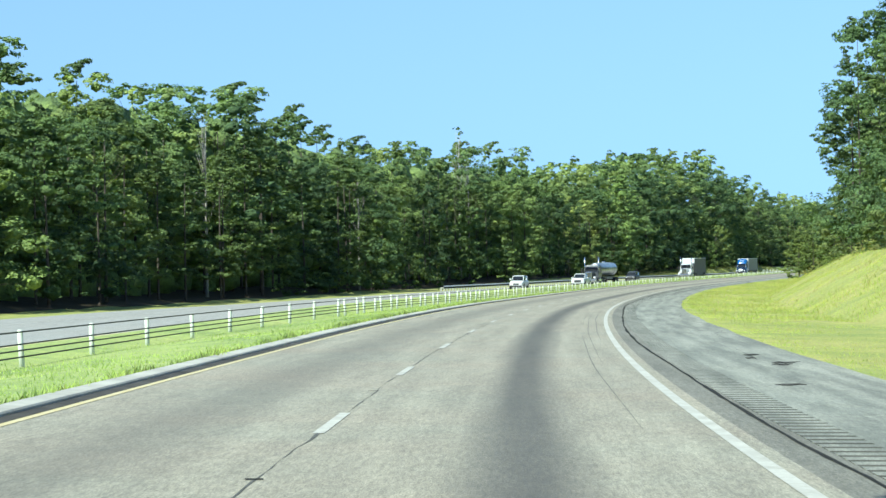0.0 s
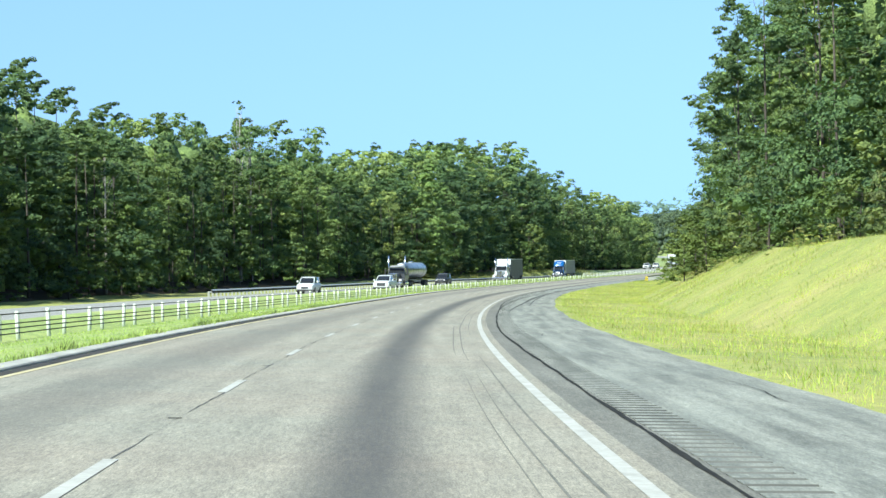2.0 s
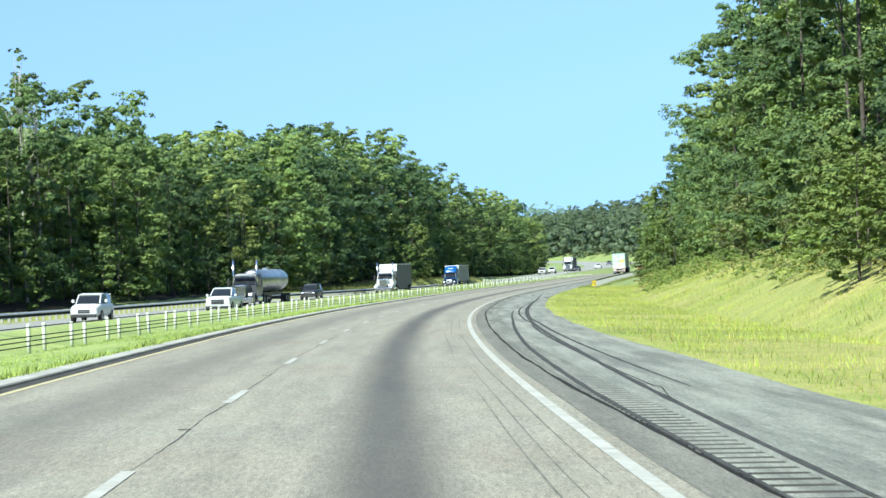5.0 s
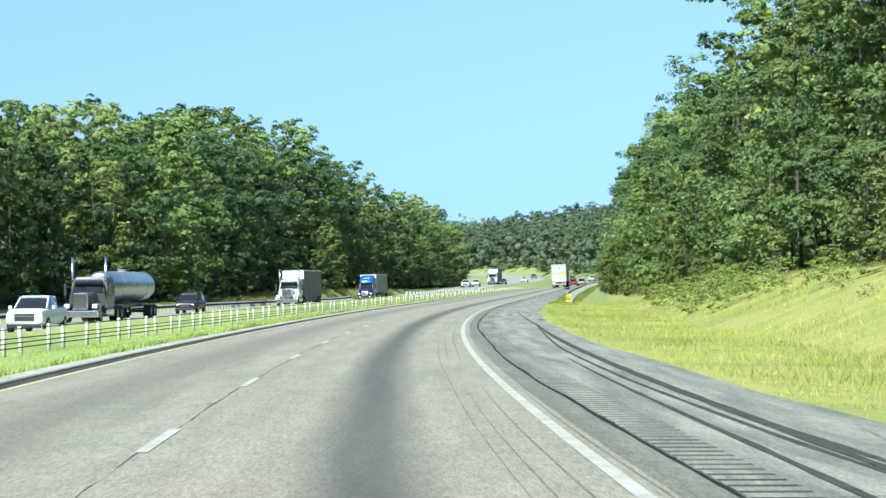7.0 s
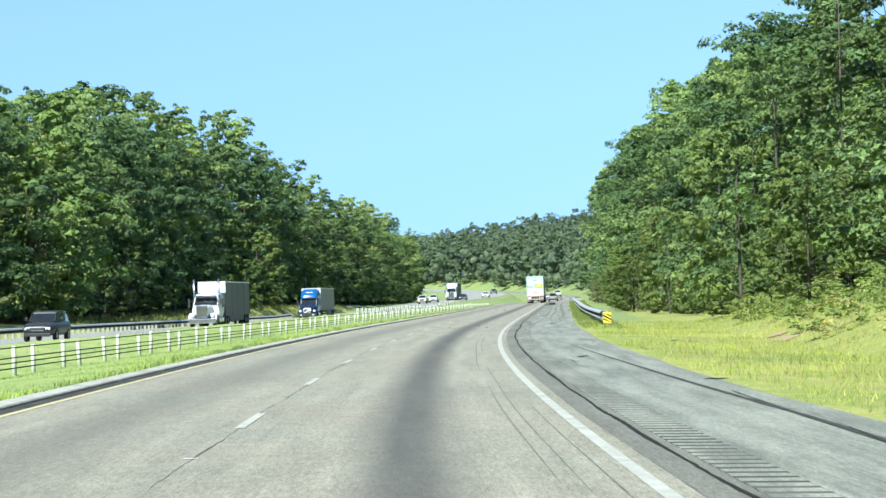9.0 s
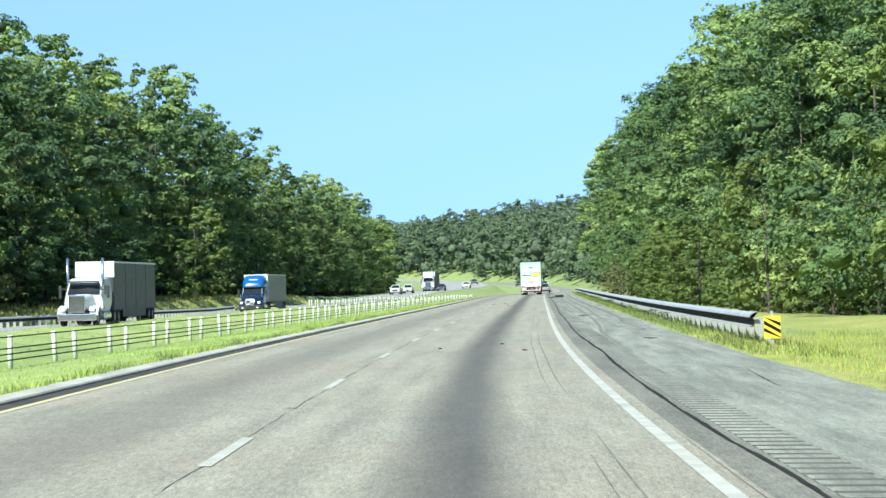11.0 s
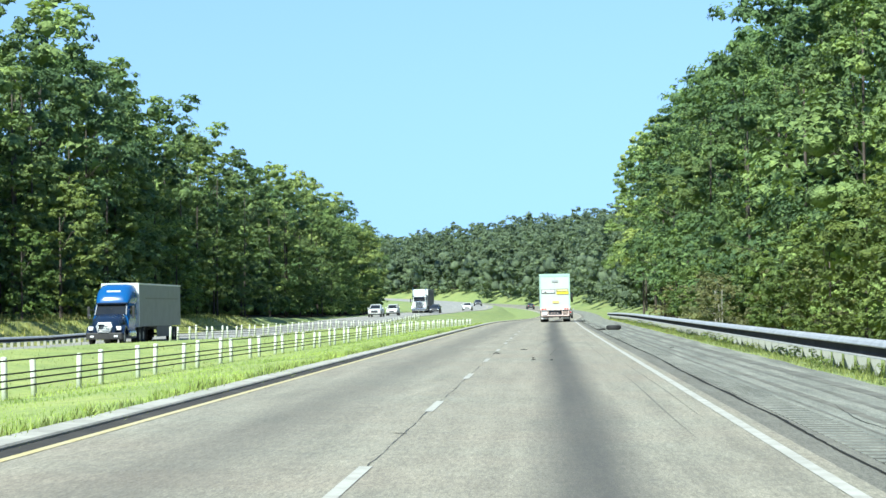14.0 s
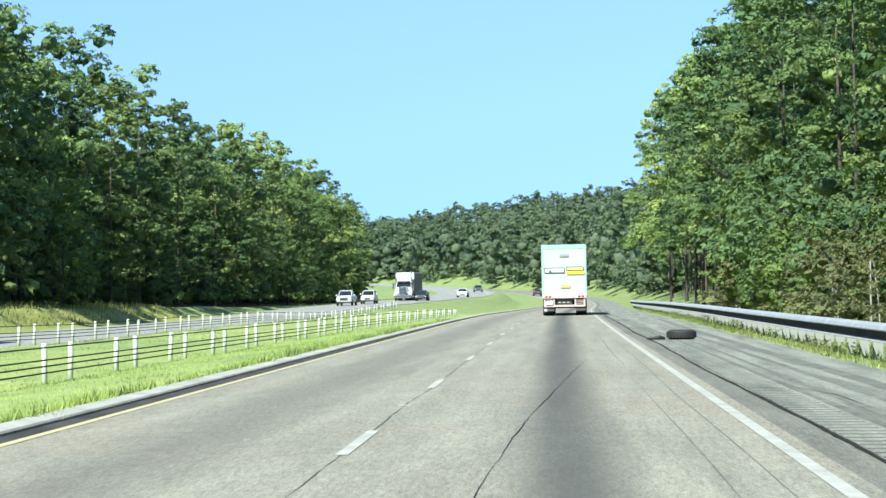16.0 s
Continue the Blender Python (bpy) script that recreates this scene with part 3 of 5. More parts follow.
def crown(rng, kind, H, R, low, n):
    """The clumps of a crown: centres and half-axes."""
    C, A = [], []
    lop = rng.uniform(-0.14, 0.14, 2) * R
    hollows = [(rng.uniform(-1.6, 1.6), rng.uniform(0.28, 0.76)) for _ in range(6)] if H > 14 else []
    shut = lambda a, v: any(abs((a - ha + math.pi) % (2 * math.pi) - math.pi) < 0.65 and abs(v - hv) < 0.105 for ha, hv in hollows)
    if kind == "pine":
        for i in range(n):
            v = (i + rng.uniform(0.1, 0.9)) / n
            a = i * 2.4 + rng.uniform(-0.5, 0.5)
            a -= 0.6 * math.sin(a)
            if shut(a, v):
                continue
            z = (low + (1 - low) * v ** 0.92) * H
            far = R * (min(1.0, (1 - v) * 1.9) ** 0.7 * 0.92 + 0.04) * rng.uniform(0.6, 1.12)
            rise = rng.uniform(-0.05, 0.28)
            steps = ((0.98, 0.66) if n < 40 else (1.0, 0.78, 0.55)) if far > 0.45 * R else (0.9,)
            for q in steps:
                r = R * rng.uniform(0.17, 0.27) * (1.05 - 0.35 * v) * (1.0 if n < 40 else 0.8)
                C.append((math.cos(a) * far * q + lop[0] * v, math.sin(a) * far * q + lop[1] * v, z + rise * far * q * q - 0.3 * r + rng.uniform(-0.3, 0.3)))
                A.append((r * 1.25, r * 1.25, r * 0.72))
        C.append((lop[0], lop[1], H - 0.12 * R))
        A.append((0.14 * R, 0.14 * R, 0.24 * R))
    else:
        for i in range(n):
            v = (i + rng.uniform(0.1, 0.9)) / n
            a = i * 2.4 + rng.uniform(-0.6, 0.6)
            a -= 0.6 * math.sin(a)               # clumps crowd to +x, the side turned to the camera
            if shut(a, v):
                continue
            z = low + (1 - low) * v ** 0.85
            w = math.sin(math.pi * min(1.0, 0.24 + 0.65 * (z - low) / (1 - low))) ** 0.62
            far = R * w * (rng.uniform(0.72, 1.06) if i % 4 else rng.uniform(0.3, 0.75))
            r = R * rng.uniform(0.2, 0.38) * (1.1 - 0.32 * v)
            C.append((math.cos(a) * far + lop[0] * v, math.sin(a) * far + lop[1] * v, max(z * H - r * 0.7, r * 0.6)))
            A.append((r * rng.uniform(0.95, 1.2), r * rng.uniform(0.95, 1.2), r * rng.uniform(0.75, 1.0)))
    return np.array(C), np.array(A)


def wood(rng, H, ends, r0, top=0.8, limbs=9):
    lean = rng.uniform(-0.3, 0.3, 2)
    pts = [(lean[0] * t * t, lean[1] * t * t, -0.4 + (H * top + 0.4) * t) for t in (0, 0.05, 0.3, 0.6, 1.0)]
    V, F = tube(pts, [r0 * 1.35, r0, r0 * 0.8, r0 * 0.55, r0 * 0.18], 6)
    V = [tuple(v) for v in V]
    pick = rng.permutation(len(ends))[:limbs]
    for i in pick:
        e = np.array(ends[i])
        z0 = max(e[2] * 0.72, 0.08 * H)
        if e[2] - 0.2 < z0:
            z0 = e[2] * 0.9
        b = np.array([np.interp(z0, [q[2] for q in pts], [q[k] for q in pts]) for k in range(3)])
        m = (b + e) / 2 + rng.normal(0, 0.25, 3)
        v, f = tube([b, m, e], [r0 * 0.24, r0 * 0.16, r0 * 0.06], 4)
        o = len(V)
        V += [tuple(q) for q in v]
        F += [tuple(o + k for k in g) for g in f]
    return V, F


def make_tree(kind, seed, name, label, category, H, R, low, n, puffs, per, size, mat_leaf, mat_bark, r0=0.26, body=0.42):
    """A tree or shrub: trunk and limbs, clumps of foliage and the leaf sprays over them; body 0 leaves it airy."""
    rng = np.random.default_rng(seed)
    C, A = crown(rng, kind, H, R, low, n)
    v, f = leafage(rng, C, A, puffs, per, size)
    verts, faces = [v], f.tolist()
    if body:
        v1, f1 = lumps(rng, C, A * body, ICO_COARSE, 0.1)
        faces += (f1 + len(v)).tolist()
        verts.append(v1)
    verts = np.concatenate(verts)
    verts[:, 2] = np.maximum(verts[:, 2], 0.05)
    root = tagged(empty(name), label, category)
    if H > 2:
        V, F = wood(rng, H, C, r0, 0.93 if kind == "pine" else 0.8, 8 if body else 20)
        under(mesh_object("trunk", V, F, mat_bark, smooth=True), root)
    under(mesh_object("crown", verts, faces, mat_leaf, smooth=True), root)
    return root


OAK = ("broadleaf_tree", "tall green broad-leaved tree at the forest edge", "tree")
PINE = ("pine_tree", "tall pine with dark green needle tufts", "tree")
VINE = ("vine_covered_tree", "yellow-green tree overgrown with vines", "tree")
SHRUB = ("shrub", "bushy green shrub in front of the forest", "shrub")
OAKS = [make_tree("oak", 10 + i, *OAK, 24.0, 5.6 + 0.4 * i, (0.1, 0.06, 0.14, 0.04)[i], 34, 9, 25, 0.33, M_LEAF, M_BARK, 0.19) for i in range(4)]
PINES = [make_tree("pine", 40 + i, *PINE, 26.0, 5.2 + 0.4 * i, (0.16, 0.12, 0.06)[i], 35, 5, 20, 0.33, M_NEEDLE, M_BARK, 0.17) for i in range(3)]
BACK_OAKS = [make_tree("oak", 30 + i, *OAK, 24.0, 5.8 + 0.4 * i, 0.32, 20, 8, 18, 0.42, M_LEAF, M_BARK, 0.19) for i in range(3)]
BACK_PINES = [make_tree("pine", 46 + i, *PINE, 26.0, 5.2 + 0.4 * i, 0.36, 22, 4, 18, 0.4, M_NEEDLE, M_BARK, 0.17) for i in range(3)]
FINE_OAKS = [make_tree("oak", 20 + i, *OAK, 24.0, 5.6 + 0.4 * i, (0.06, 0.16, 0.03)[i], 42, 11, 33, 0.275, M_LEAF, M_BARK, 0.17, 0.3) for i in range(3)]
FINE_PINES = [make_tree("pine", 50 + i, *PINE, 26.0, 5.2 + 0.4 * i, (0.12, 0.2, 0.05)[i], 42, 5, 27, 0.24, M_NEEDLE, M_BARK, 0.17) for i in range(3)]
HIGH_OAKS = [make_tree("oak", 80 + i, *OAK, 24.0, 5.6 + 0.4 * i, (0.22, 0.3)[i], 36, 11, 28, 0.3, M_LEAF, M_BARK, 0.19, 0.3) for i in range(2)]
VINES = [make_tree("oak", 60 + i, *VINE, 12.0, 3.4, 0.04, 28, 8, 14, 0.3, M_VINE, M_BARK, 0.15) for i in range(2)]
SHRUBS = [make_tree("oak", 70 + i, *SHRUB, 4.2, 2.0 + 0.25 * i, 0.05, 12, 6, 12, 0.2, M_SCRUB, M_BARK, 0.06) for i in range(3)]
WEEDS = [make_tree("oak", 90 + i, "weed_clump", "tall yellow-green weeds on the bank", "weeds", 1.5, 0.9, 0.04, 8, 5, 9, 0.11, M_WEED, M_BARK, 0.02, 0) for i in range(2)]
SAPLINGS = [make_tree("oak", 65 + i, "sapling", "young leafy tree in the shade of the forest", "tree", 8.0, 3.0, 0.05, 14, 6, 10, 0.3, M_LEAF, M_BARK, 0.08) for i in range(2)]
YOUNG_PINES = [make_tree("pine", 120 + i, "young_pine", "bushy bright green young pine at the forest edge", "tree", 5.0, 1.9, 0.05, 18, 4, 18, 0.17, M_VINE, M_BARK, 0.06) for i in range(2)]
DRY_BRUSH = [make_tree("oak", 130 + i, "dry_brush", "dry brownish brush behind the guardrail", "shrub", 4.2, 2.1, 0.05, 14, 6, 10, 0.2, M_DRYLEAF, M_PALEBARK, 0.05, 0.3) for i in range(2)]
DEAD = [make_tree("pine", 99, "bare_tree", "tall thin pale tree, nearly bare of leaves", "tree", 26.0, 3.2, 0.4, 26, 2, 7, 0.34, M_SCRUB, M_PALEBARK, 0.22, 0)]
USED = set()


def plant(models, i, s, u, height, wide=1.0, group=""):
    """One plant at (s, u), of that height."""
    model = models[i % len(models)]
    base = {"broadleaf_tree": 24.0, "pine_tree": 26.0, "vine_covered_tree": 12.0, "shrub": 4.2, "weed_clump": 1.5, "sapling": 8.0, "young_pine": 5.0, "dry_brush": 4.2, "bare_tree": 26.0}[model.name.split(".")[0]]
    k = height / base
    p = on_ground(s, u, -0.1)
    # turn the full side of the crown to the road and the camera
    camera_side = 211.0 if u > 0 else -31.0
    m = pose(*p, 0, 0, heading(s) + camera_side + ((i * 137.5) % 90 - 45))
    if model.name not in USED:
        USED.add(model.name)
        ob = model
        ob.matrix_basis = m
    else:
        ob = copy_thing(model, m)
    ob.scale = (k * wide, k * wide, k)
    if group:
        ob["group"] = group
    return ob


def build_woods():
    rng = random.Random(5)
    n = 0
    left, right = "forest beyond the opposite carriageway", "forest on the bank by the shoulder"
    # far side: the front row faces the road, taller behind
    top = lambda s: float(np.interp(s, (164, 174, 184, 193, 202, 217, 230, 240, 250, 266, 282, 296, 318, 337, 352, 361, 375, 398, 404, 418, 440, 467, 518, 557, 590, 620, 640, 660, 690, 756, 797, 880), (19.6, 21.4, 20.7, 17.3, 17.2, 20.9, 23.8, 23.4, 20.4, 22.5, 21.3, 20.5, 21.2, 20.4, 23.3, 20.5, 24.5, 22.3, 20.0, 19.8, 24.5, 24.0, 29.0, 30.3, 32.0, 33.0, 31.5, 28.0, 26.5, 24.0, 23.5, 23.0)))
    front = lambda s: float(np.interp(s, (60, 250, 430, 490, 560, 630, 700, 800, 870), (-42, -43, -44, -47.5, -50, -48.5, -43, -40.5, -42)))
    s = 140.0
    while s < 866:
        for row, (du, hk) in enumerate(((0, 0.78), (-6.0, 0.98), (-13.0, 0.98))):
            if row == 2 and s > 380 and (int(s / 7.2) % 4 or s > 640):
                continue
            ss, uu = s + rng.uniform(-2.2, 2.2) + 3.0 * (row == 1), front(s) + du + rng.uniform(-1.8, 1.8)
            h = top(ss) * hk * rng.uniform(0.95, 1.06)
            pineish = rng.random() < (0.22 if 330 < ss < 500 else 0.5)
            models = ((PINES if pineish else OAKS), (BACK_PINES if pineish else BACK_OAKS), (BACK_PINES if pineish else BACK_OAKS))[row]
            plant(models, n, ss, uu, h, rng.uniform(0.9, 1.2) * (1.18 if ss < 260 else 1.0), left)
            n += 1
        s += 7.2
    for s, u, h in ((271, -40.8, 11.5), (575, -40.5, 12), (448, -42.5, 22), (560, -40, 7.5), (628, -40.5, 10)):
        plant(VINES, n, s, u, h, 1.1, left)
        n += 1
    for s, u, h in ((349, -48, 25.5), (351, -47, 23), (268, -41.5, 17.0), (212, -44, 19), (1003, 44, 18), (1015, 36, 17), (1040, 62, 19)):
        plant(DEAD, n, s, u, h, 1.0, left)
        n += 1
    # near side, on the bank
    frontr = lambda s: float(bank_wood(s))
    topr = lambda s: float(np.interp(s, (90, 180, 240, 320, 400, 480, 560, 620, 680, 760, 900), (22, 25, 25, 25, 25.5, 29.5, 28, 29, 31, 33, 31)))
    s, k = 100.0, 0
    while s < 800:
        near = s < 600
        for row, (du, hk) in enumerate(((0, 0.88), (6.5, 1.0))):
            ss = s + rng.uniform(-1.8, 1.8) + 3.3 * row
            uu = frontr(s) + 1.2 + du + rng.uniform(-0.7, 0.7) + (row == 0) * (-1.6, 4.2, 0.8)[k % 3]
            h = topr(ss) * hk * rng.uniform(0.84, 1.06)
            pineish = rng.random() < (0.75 if ss < 235 else 0.5 if ss < 400 else 0.25)
            if near and row == 0:
                plant(FINE_PINES if pineish else FINE_OAKS, n, ss, uu, h, rng.uniform(0.9, 1.2), right)
            else:
                plant(HIGH_OAKS if ss < 790 and row == 0 else (PINES if pineish else OAKS) if row == 0 else (BACK_PINES if pineish else BACK_OAKS), n, ss, uu, h, rng.uniform(0.9, 1.2) * (1.0 if ss < 690 else 0.92), right)
            n += 1
        s += 9.2 if near else 9.0
        k += 1
    for s in np.arange(640, 812, 9.0):          # a deep stand before the bend, its rows added to throw shade
        for du in (14.0, 21.0, 28.0):
            plant(BACK_OAKS, n, s + rng.uniform(-2, 2), frontr(s) + du + rng.uniform(-1.5, 1.5), topr(s) * rng.uniform(0.8, 0.95), rng.uniform(1.0, 1.25), right)
            n += 1
    for s, u, h in ((345, 17, 7), (414, 14.6, 8), (596, 14.6, 10), (372, 16.5, 11)):
        plant(VINES, n, s, u, h, 0.95, right)
        n += 1
    for s, u, h in ((208.6, 16.2, 4.6), (212, 17.2, 4.0), (216, 18.0, 3.6), (205, 17.6, 3.4), (222, 18.4, 4.6), (229, 18.8, 3.8)):
        plant(YOUNG_PINES, n, s, u, h, rng.uniform(1.0, 1.4), "young pines at the forest edge")
        n += 1
    for s, u, h in ((517, 11.4, 3.0), (523, 12.0, 3.6), (529, 11.6, 3.4), (536, 12.6, 3.6), (545, 13.4, 3.6), (594, 13.4, 4.0)):
        plant(DRY_BRUSH, n, s, u, h, rng.uniform(0.9, 1.3), "dry brush behind the guardrail")
        n += 1
    for s in np.arange(446, 566, 6.0):
        plant(SHRUBS, n, s + rng.uniform(-2, 2), frontr(s) - rng.uniform(2.0, 4.0), rng.uniform(4.0, 7.5), rng.uniform(0.75, 1.05), "shrubs along the forest edge")
        n += 1
    for s, u, h in ((430, 12.4, 5.0), (438, 13.0, 6.0), (447, 12.2, 5.0), (457, 13.0, 6.4), (468, 12.4, 5.4), (480, 12.8, 5.0), (494, 12.4, 4.6)):
        plant(VINES, n, s, u, h, rng.uniform(1.1, 1.4), right)
        n += 1
    # young growth in the shade between the trunks
    for s in np.arange(150, 860, 16.0):
        plant(SAPLINGS, n, s + rng.uniform(-2, 2), front(s) - rng.uniform(9.5, 13), rng.uniform(6.0, 9.5), rng.uniform(0.9, 1.2), left)
        n += 1
    # scrub along both edges
    for s in np.arange(230, 520, 19.0):
        plant(SHRUBS, n, s + rng.uniform(-3, 3), front(s) + rng.uniform(2.5, 4.5), rng.uniform(2.5, 6.0), rng.uniform(0.9, 1.4), "shrubs along the forest edge")
        n += 1
    for s in np.arange(100, 640, 4.5):
        if math.sin(s * 0.17) < -0.35 or 282 < s < 372 or s > 574:
            continue
        plant(SHRUBS, n, s + rng.uniform(-2, 2), frontr(s) - rng.uniform(1.6, 3.6), rng.uniform(2.0, 5.5), rng.uniform(0.8, 1.25), "shrubs along the forest edge")
        n += 1
    for s in np.concatenate([np.arange(165, 290, 2.4), np.arange(290, 374, 0.75)]):
        plant(WEEDS, n, s + rng.uniform(-1, 1), frontr(s) - rng.uniform(2.6, 5.8 if s < 290 else 8.5), rng.uniform(0.4, 1.4), rng.uniform(0.9, 1.7), "weeds on the bank")
        n += 1

    for s in np.arange(376, 566, 1.4):
        plant(WEEDS, n, s + rng.uniform(-0.7, 0.7), rng.uniform(7.3, 8.5), rng.uniform(0.15, 0.5), rng.uniform(0.8, 1.5), "weeds under the guardrail")
        n += 1


build_woods()


def build_wood_depth():
    """Shaded foliage filling the depth of the woods behind the first rows."""
    rng = np.random.default_rng(31)
    for s0, s1, edge, side, label in ((120, 880, lambda s: np.interp(s, (60, 250, 430, 490, 560, 630, 700, 800, 870), (-42, -43, -44, -47.5, -50, -48.5, -43, -40.5, -42)), -1, "dark shaded foliage deep in the far forest"),
                                      (104, 810, bank_wood, 1, "dark shaded foliage deep in the forest on the bank")):
        C, A = [], []
        for s in np.arange(s0, s1, 4.6):
            for h in np.arange(1.0, 17.5, 3.0):
                for d in ((14.0, 20.0) if side > 0 and 640 < s < 790 else (10.0, 16.0) if side > 0 else (8.5, 15.0)):
                    ss, uu = s + rng.uniform(-1.5, 1.5), float(edge(s)) + side * (d + rng.uniform(-2, 2))
                    C.append(on_ground(ss, uu, h + rng.uniform(-0.8, 0.8)))
                    A.append(rng.uniform(1.8, 2.9, 3))
        C, A = np.array(C), np.array(A)
        v, f = lumps(rng, C, A, ICO_COARSE, 0.22)
        v2, f2 = leafage(rng, C, A, 4, 8, 0.5)
        tagged(mesh_object("forest_depth", np.concatenate([v, v2]), f.tolist() + (f2 + len(v)).tolist(), M_LEAF, smooth=True), label, "woods", kind="stuff")


build_wood_depth()


def build_far_woods():
    """The wooded hill beyond the bend, one joined mass of foliage."""
    rng = np.random.default_rng(77)
    V, F, o = [], [], 0
    spots = []
    for s in np.arange(800, 1380, 12.0):
        for u in np.concatenate([np.arange(17.5, 60, 9.5), np.arange(62, 190, 17.0)]):
            if s > 930 or u < 44:
                spots.append((s + rng.uniform(-3, 3), u + rng.uniform(-3, 3), 0.0))
    for s in np.arange(805, 1010, 10.0):
        for u in np.arange(-62, -100, -9.0):
            spots.append((s + rng.uniform(-3, 3), u + rng.uniform(-3, 3), 0.0))
    for s, u, _ in spots:
        H = rng.uniform(0.84, 1.0) * float(np.interp(s, (800, 960, 1180, 1240, 1300), (22.5, 20.5, 20.5, 17.0, 15.5)))
        deep = u > 60
        R = rng.uniform(4.6, 6.4)
        C, A = crown(rng, "pine" if rng.random() < 0.3 else "oak", H, R, 0.4 if deep else 0.0, 10 if deep else 20)
        A *= 1.2
        p = on_ground(s, u)
        heart = p + np.array([(0.2 * R * math.cos(q), 0.2 * R * math.sin(q), H * z) for q, z in ((0, 0.2), (2, 0.38), (4, 0.55))])
        for v, f in (leafage(rng, C + p, A, 9 if not deep else 6, 9 if deep else 12, 0.62), lumps(rng, C + p, A * 0.36, ICO_COARSE, 0.15), lumps(rng, heart, rng.uniform(0.3, 0.44, (3, 3)) * R, ICO_COARSE, 0.2)):
            V.append(v)
            F += (f + o).tolist()
            o += len(v)
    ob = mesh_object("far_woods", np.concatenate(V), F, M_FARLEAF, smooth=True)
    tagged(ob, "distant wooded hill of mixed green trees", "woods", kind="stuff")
    # a last ridge on the horizon, hazy by its leaf colour
    n = 9000
    x = rng.uniform(60, 900, n)
    y = 2350 + rng.uniform(-60, 60, n) - 0.25 * (x - 300)
    topz = 88 + 11 * np.sin((x - 250) / 95.0) + 5 * np.sin(x / 31.0) - 0.02 * np.abs(x - 420)
    z = topz * rng.uniform(0.0, 1.0, n) ** 0.6
    C = np.stack([x, y, z], -1)
    v, f = sprigs(rng, C, np.tile((0.0, -0.5, 0.8), (n, 1)), 7.0)
    tagged(mesh_object("far_ridge", v, f, M_RIDGE), "wooded ridge on the horizon, haze tinted into its leaves", "woods", kind="stuff")


build_far_woods()


def build_grass():
    rng = np.random.default_rng(3)

    def blades(name, n, s0, s1, u0, u1, bias, h0, h1, wide, material, label):
        s = rng.uniform(s0, s1, n)
        u = u0 + (u1 - u0) * rng.uniform(0, 1, n) ** bias
        clump = np.array([noise.noise(Vector((a * 0.5, b * 0.9, 4.0))) for a, b in zip(s, u)])
        keep = clump > rng.uniform(-0.9, 0.05, n)
        s, u, clump = s[keep], u[keep], clump[keep]
        n = len(s)
        p = on_ground(s, u, -0.02)
        h = rng.uniform(h0, h1, n) * (1.0 + 0.7 * np.maximum(clump, -0.5))
        a = rng.uniform(0, 2 * math.pi, n)
        w = wide * rng.uniform(0.6, 1.3, n)
        d = np.stack([np.cos(a), np.sin(a), 0 * a], -1)
        tip = p + np.stack([rng.normal(0, 0.35, n) * h, rng.normal(0, 0.35, n) * h, h], -1)
        v = np.stack([p - d * w[:, None], p + d * w[:, None], tip], 1).reshape(-1, 3)
        ob = mesh_object(name, v, np.arange(3 * n).reshape(n, 3), material)
        tagged(ob, label, "grass", kind="stuff")

    blades("median_grass", 150000, 18, 560, -3.62, -9.8, 1.9, 0.02, 0.085, 0.013, M_BLADE_LUSH, "bright green grass growing over the kerb of the median")
    blades("median_tufts", 26000, 300, 620, -8.0, -21.0, 1.0, 0.03, 0.1, 0.013, M_BLADE_WILD, "rough darker grass tufts in the median")
    blades("kerb_grass", 70000, 18, 560, -3.46, -3.9, 1.3, 0.05, 0.18, 0.016, M_BLADE_LUSH, "ragged grass hanging over the kerb")
    blades("kerb_weeds", 46000, 18, 560, -3.43, -3.8, 1.0, 0.03, 0.17, 0.02, M_BLADE_WILD, "dark ragged weeds along the kerb")
    blades("verge_grass", 110000, 18, 372, 7.15, 17.5, 1.3, 0.02, 0.075, 0.009, M_BLADE, "long grass along the shoulder and up the bank")
    blades("dry_grass", 36000, 18, 372, 7.2, 19.5, 1.0, 0.03, 0.11, 0.008, M_BLADE_DRY, "straw-coloured dry grass on the verge")
    blades("bank_grass", 66000, 80, 375, 7.5, 24.0, 1.0, 0.05, 0.2, 0.012, M_BLADE, "tall green grass on the bank")
    blades("bank_dry_grass", 54000, 80, 375, 7.6, 24.5, 0.9, 0.05, 0.22, 0.011, M_BLADE_DRY, "tall straw-coloured grass on the bank")
    blades("far_bank_weeds", 4000, 440, 660, -36.5, -46.0, 1.0, 0.2, 0.6, 0.04, M_BLADE_DRY, "tall dry weeds on the bank before the far forest")
    # the dark blade colour stands in for the shade of the forest
    blades("far_bank_grass", 20000, 440, 660, -36.0, -46.0, 1.0, 0.12, 0.4, 0.05, M_BLADE_WILD, "tall green grass on the bank before the far forest")
    blades("rail_grass", 12000, 350, 620, 7.0, 8.2, 1.0, 0.03, 0.12, 0.012, M_BLADE_PALE, "tufts of grass under the guardrail")
    blades("rail_weeds", 24000, 350, 620, 7.2, 9.4, 1.0, 0.05, 0.22, 0.016, M_BLADE_WILD, "dark ragged weeds under the guardrail")


build_grass()


